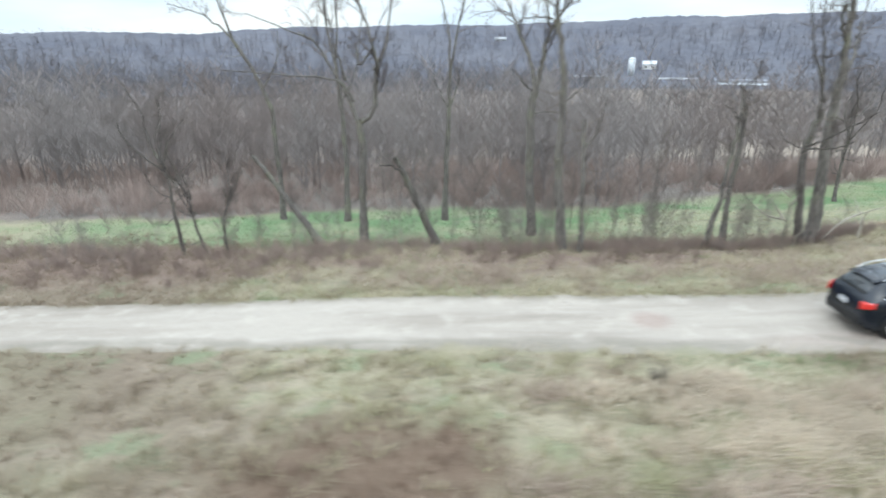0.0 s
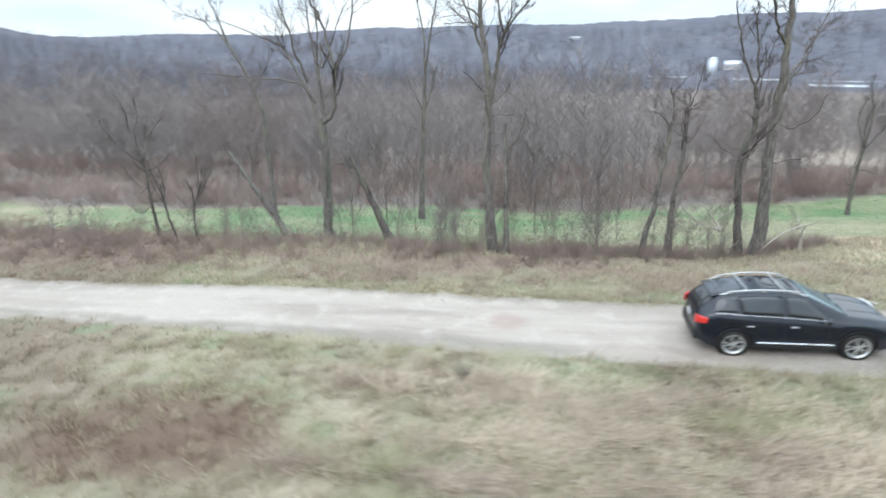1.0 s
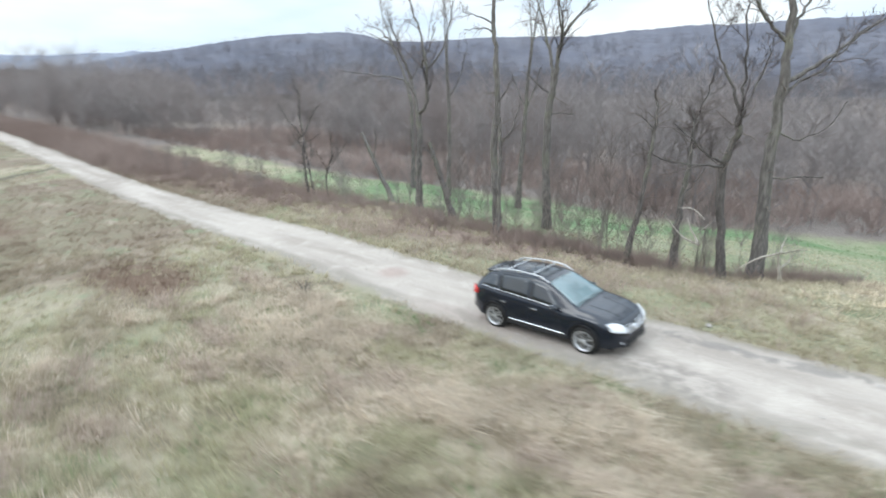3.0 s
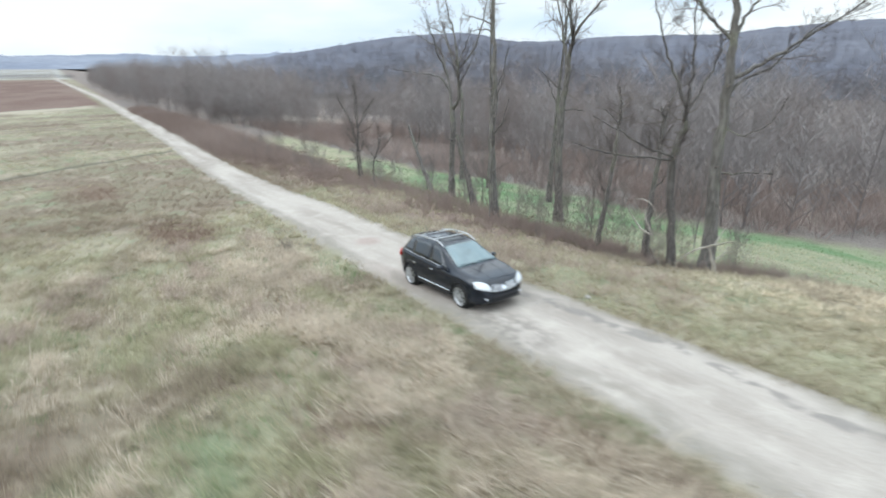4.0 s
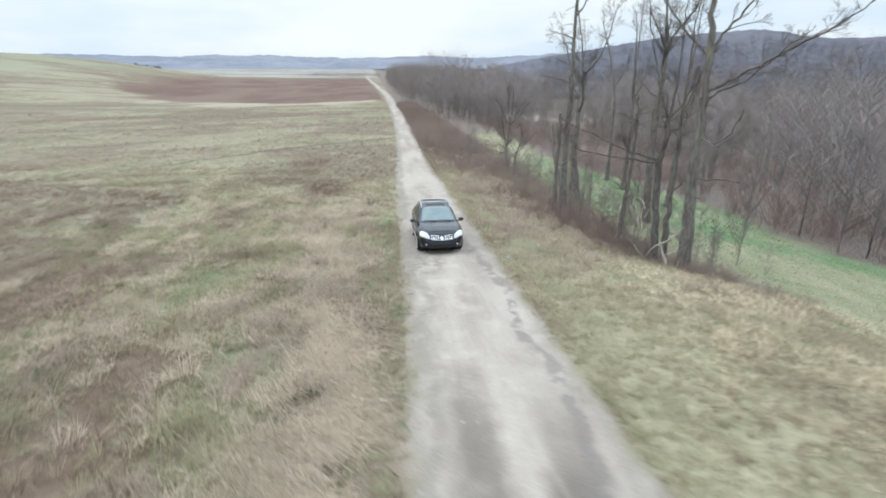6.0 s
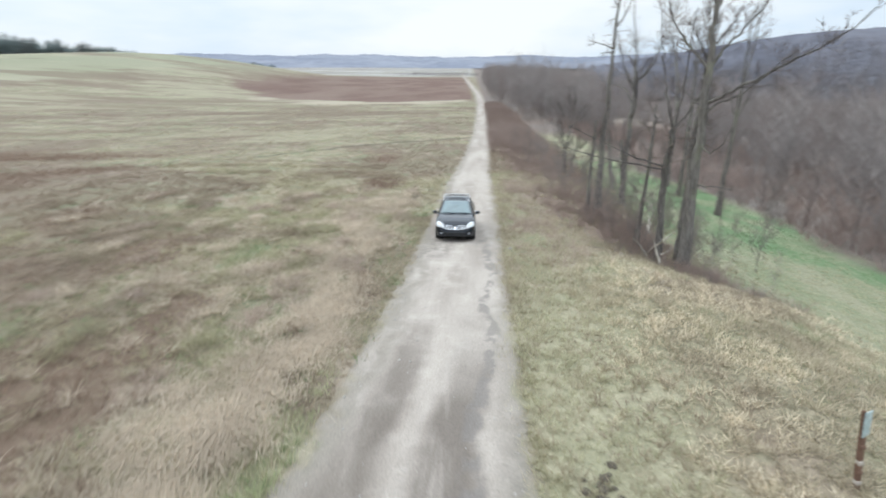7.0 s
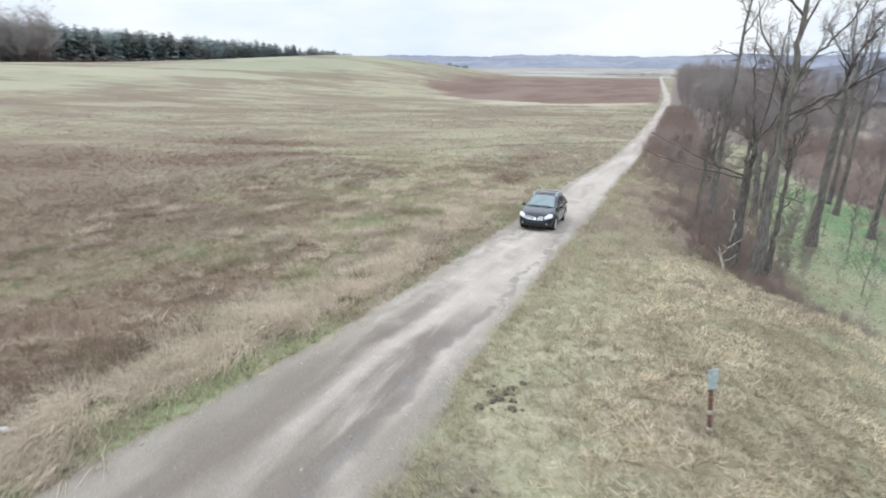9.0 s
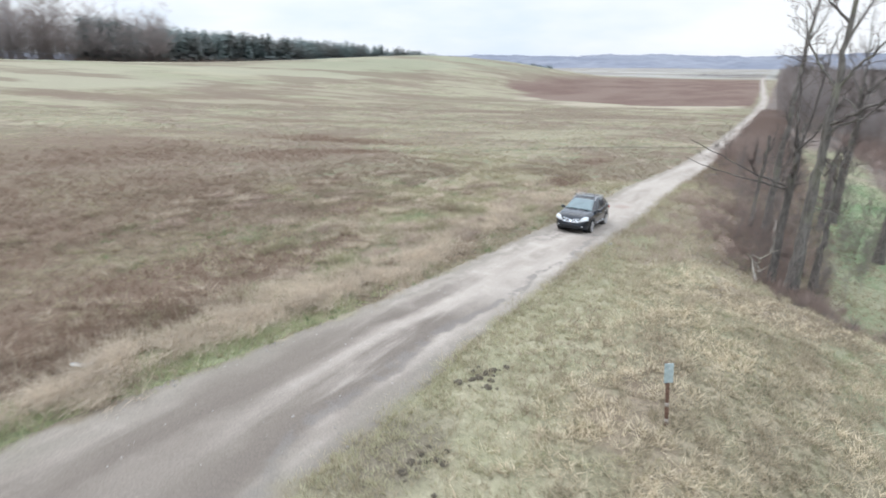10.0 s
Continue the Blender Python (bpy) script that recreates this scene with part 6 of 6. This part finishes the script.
# ---- sign post on the lawn ----
sx_, sy_ = 29.1, 20.85
sz_ = float(land(sx_, sy_))
post = empty("sign_post", (sx_, sy_, sz_ - 0.05), "rusty flaking post with a faded blue-grey sign sheet", "sign")
post.matrix_world = pose(sx_, sy_, sz_ - 0.05, 6, -4, 0)
part("post", moved(box_mesh(0.08, 0.075, 1.05, 0.012), 0, 0, 0.525, 0, 0, 10), M_RUST, post)
for k, (h_, w_) in enumerate(((0.18, 0.10), (0.36, 0.094), (0.56, 0.098), (0.86, 0.092))):
    part("flaking_band", moved(box_mesh(w_, w_ * 0.9, 0.09, 0.02), 0.004 * k, 0.003, h_, 3 * k, 4, 10), (M_DEAD, M_RUST)[k % 2], post, "pale peeling band")
part("sign_sheet", moved(box_mesh(0.012, 0.19, 0.45, 0.004), 0.05, 0.02, 1.30, 0, 2, 28), M_SIGN, post, "faded blue-grey sheet, lettering gone")
for h_ in (1.12, 1.42):
    bm = bmesh.new()
    bmesh.ops.create_cone(bm, cap_ends=True, segments=8, radius1=0.014, radius2=0.012, depth=0.02)
    part("bolt", moved(bm, 0.060, 0.025, h_, 0, 90, 28), M_SILVER, post)
part("sign_batten", moved(box_mesh(0.05, 0.05, 0.5, 0.006), 0.02, -0.03, 1.27), M_RUST, post)

# ---- litter at the field edge ----
lz = float(land(34.72, 8.28))
litter = empty("litter", (34.72, 8.28, lz), "crumpled white plastic scrap in the grass", "litter", rz=125)
for k, (dx, dy, a) in enumerate(((0, 0, 10), (0.16, 0.03, -25), (-0.14, -0.02, 30))):
    bm = bmesh.new()
    bmesh.ops.create_icosphere(bm, subdivisions=2, radius=0.09)
    bmesh.ops.scale(bm, vec=(1.3, 0.7, 0.45), verts=bm.verts[:])
    for v_ in bm.verts:
        v_.co *= 1 + 0.45 * noise.noise(v_.co * 14 + Vector((k, 0, 0)))
    part("scrap", moved(bm, dx, dy, 0.13 + 0.02 * k, 0, a, a), M_LITTER, litter)

# ---- a dark dead clump at the field edge and a pale stone on the verge ----
brush("weed_clump", M_BARK2, np.array([[4.15, 10.95]]), 0.45, 90, "small dark dead weed clump in the meadow")
bm = bmesh.new()
bmesh.ops.create_icosphere(bm, subdivisions=2, radius=0.08)
for v_ in bm.verts:
    v_.co *= 1 + 0.5 * noise.noise(v_.co * 9)
    v_.co.z *= 0.6
pale_stone = part("stone", bm, M_STONE)
pale_stone.matrix_world = pose(15.15, 16.08, float(land(15.15, 16.08)) + 0.04)
tagged(pale_stone, "pale fist-sized stone in the verge grass", "stone")

# ---- clods thrown up on the lawn edge ----
clod_rng = np.random.default_rng(21)
for k in range(34):
    cx_, cy_ = (29.5, 16.25) if k < 19 else (33.3, 17.0)
    cx_, cy_ = cx_ + clod_rng.normal(0, 0.42), cy_ + abs(clod_rng.normal(0, 0.42))
    bm = bmesh.new()
    s_ = 0.035 + 0.07 * clod_rng.random()
    bmesh.ops.create_icosphere(bm, subdivisions=2, radius=s_)
    for v_ in bm.verts:
        v_.co *= 1 + 0.7 * noise.noise(v_.co * 20 + Vector((k * 3.1, 0, 0)))
        v_.co.z *= 0.4
    ob = part("earth_clod", bm, M_SOIL)
    ob.matrix_world = pose(cx_, cy_, float(land(cx_, cy_)) + s_ * 0.2, 0, 0, 40 * k)
    tagged(ob, "dark clod of turned earth in the grass", "earth clod", "clods on the lawn")


# ---- farm across the valley ----
def farm_building(at, size, rz, wall, roof_, label, windows=3):
    lx, ly, h_ = size
    z_ = float(hillside(at[0], at[1])) - 0.3
    root = empty("farm_building", (at[0], at[1], z_), label, "building", "farm across the valley", rz=rz)
    part("wall", moved(box_mesh(lx, ly, h_ + 0.6), 0, 0, h_ / 2), wall, root)
    bm = bmesh.new()
    e = 0.5
    vs = [bm.verts.new(p) for p in ((-lx / 2 - e, -ly / 2 - e, h_), (lx / 2 + e, -ly / 2 - e, h_), (lx / 2 + e, ly / 2 + e, h_), (-lx / 2 - e, ly / 2 + e, h_), (-lx / 2 - e, 0, h_ + ly * 0.32), (lx / 2 + e, 0, h_ + ly * 0.32))]
    for q in ((0, 1, 5, 4), (3, 4, 5, 2), (0, 4, 3), (1, 2, 5), (0, 3, 2, 1)):
        bm.faces.new([vs[i] for i in q])
    part("roof", bm, roof_, root)
    for k in range(windows):
        part("window", moved(box_mesh(lx / windows * 0.35, 0.08, h_ * 0.3), -lx / 2 + lx * (k + 0.5) / windows, -ly / 2 - 0.05, h_ * 0.55), M_GLASS, root)
    return root


def silo(at, radius, height):
    root = empty("silo", (at[0], at[1], float(hillside(at[0], at[1]))), "pale blue-white farm silo with a domed cap", "silo", "farm across the valley")
    bm = bmesh.new()
    bmesh.ops.create_cone(bm, cap_ends=True, segments=28, radius1=radius, radius2=radius, depth=height)
    part("shaft", moved(rounded(bm), 0, 0, height / 2), M_ROOF, root)
    bm = bmesh.new()
    bmesh.ops.create_uvsphere(bm, u_segments=24, v_segments=12, radius=radius * 1.02)
    bmesh.ops.scale(bm, vec=(1, 1, 0.6), verts=bm.verts[:])
    part("cap", moved(rounded(bm), 0, 0, height), M_ROOF, root)


def by_compass(az, d):
    return (-d * math.sin(radians(az)), d * math.cos(radians(az)))


farm_building(by_compass(-24.6, 430), (44, 3.2, 1.0), -25, M_WHITE, M_ROOF, "long low white shed among bare trees", 6)
farm_building(by_compass(-18.2, 434), (30, 3.0, 0.9), -18, M_DRAB, M_DRAB, "long low grey shed among bare trees", 5)
farm_building(by_compass(-10.5, 440), (24, 2.6, 0.8), -10, M_DRAB, M_DRAB, "low greyed shed half hidden by bare trees", 3)
farm_building(by_compass(-24.0, 405), (28, 5, 1.6), -24, M_WHITE, M_ROOF, "white barn at the valley's edge", 4)
farm_building(by_compass(-15.8, 470), (10, 8, 4.5), -16, M_WHITE, M_ROOF, "white farmhouse on the rise", 2)
silo(by_compass(-14.2, 446), 2.6, 12)
farm_building(by_compass(-1.4, 585), (11, 6, 3.4), 1, M_DRAB, M_DRAB, "small greyed house on the hillside", 2)

# ---- loose stones on the track ----
stone_rng = np.random.default_rng(5)
base_ico = bmesh.new()
bmesh.ops.create_icosphere(base_ico, subdivisions=1, radius=1.0)
ico_v = np.array([v_.co[:] for v_ in base_ico.verts])
ico_f = np.array([[v_.index for v_ in f_.verts] for f_ in base_ico.faces])
base_ico.free()
k = 900
px_ = 2 + 40 * stone_rng.random(k)
py_ = road_mid(px_) + road_half(px_) * np.where(stone_rng.random(k) < 0.6, np.sign(stone_rng.random(k) - 0.5) * (0.75 + 0.3 * stone_rng.random(k)), stone_rng.normal(0, 0.35, k))
size = 0.010 + 0.026 * stone_rng.random(k) ** 2.5
v_all = ico_v[None] * size[:, None, None] * (0.6 + 0.8 * stone_rng.random((k, 1, 3))) * (0.85 + 0.3 * stone_rng.random((k, len(ico_v), 1)))
v_all = v_all + np.c_[px_, py_, road_z(px_) + 0.012][:, None]
f_all = (ico_f[None] + (np.arange(k) * len(ico_v))[:, None, None]).reshape(-1, 3)
tagged(part("loose_stones", soup("loose_stones", v_all.reshape(-1, 3), f_all), M_STONE), "loose pale stones strewn along the gravel", "stones", kind="stuff")
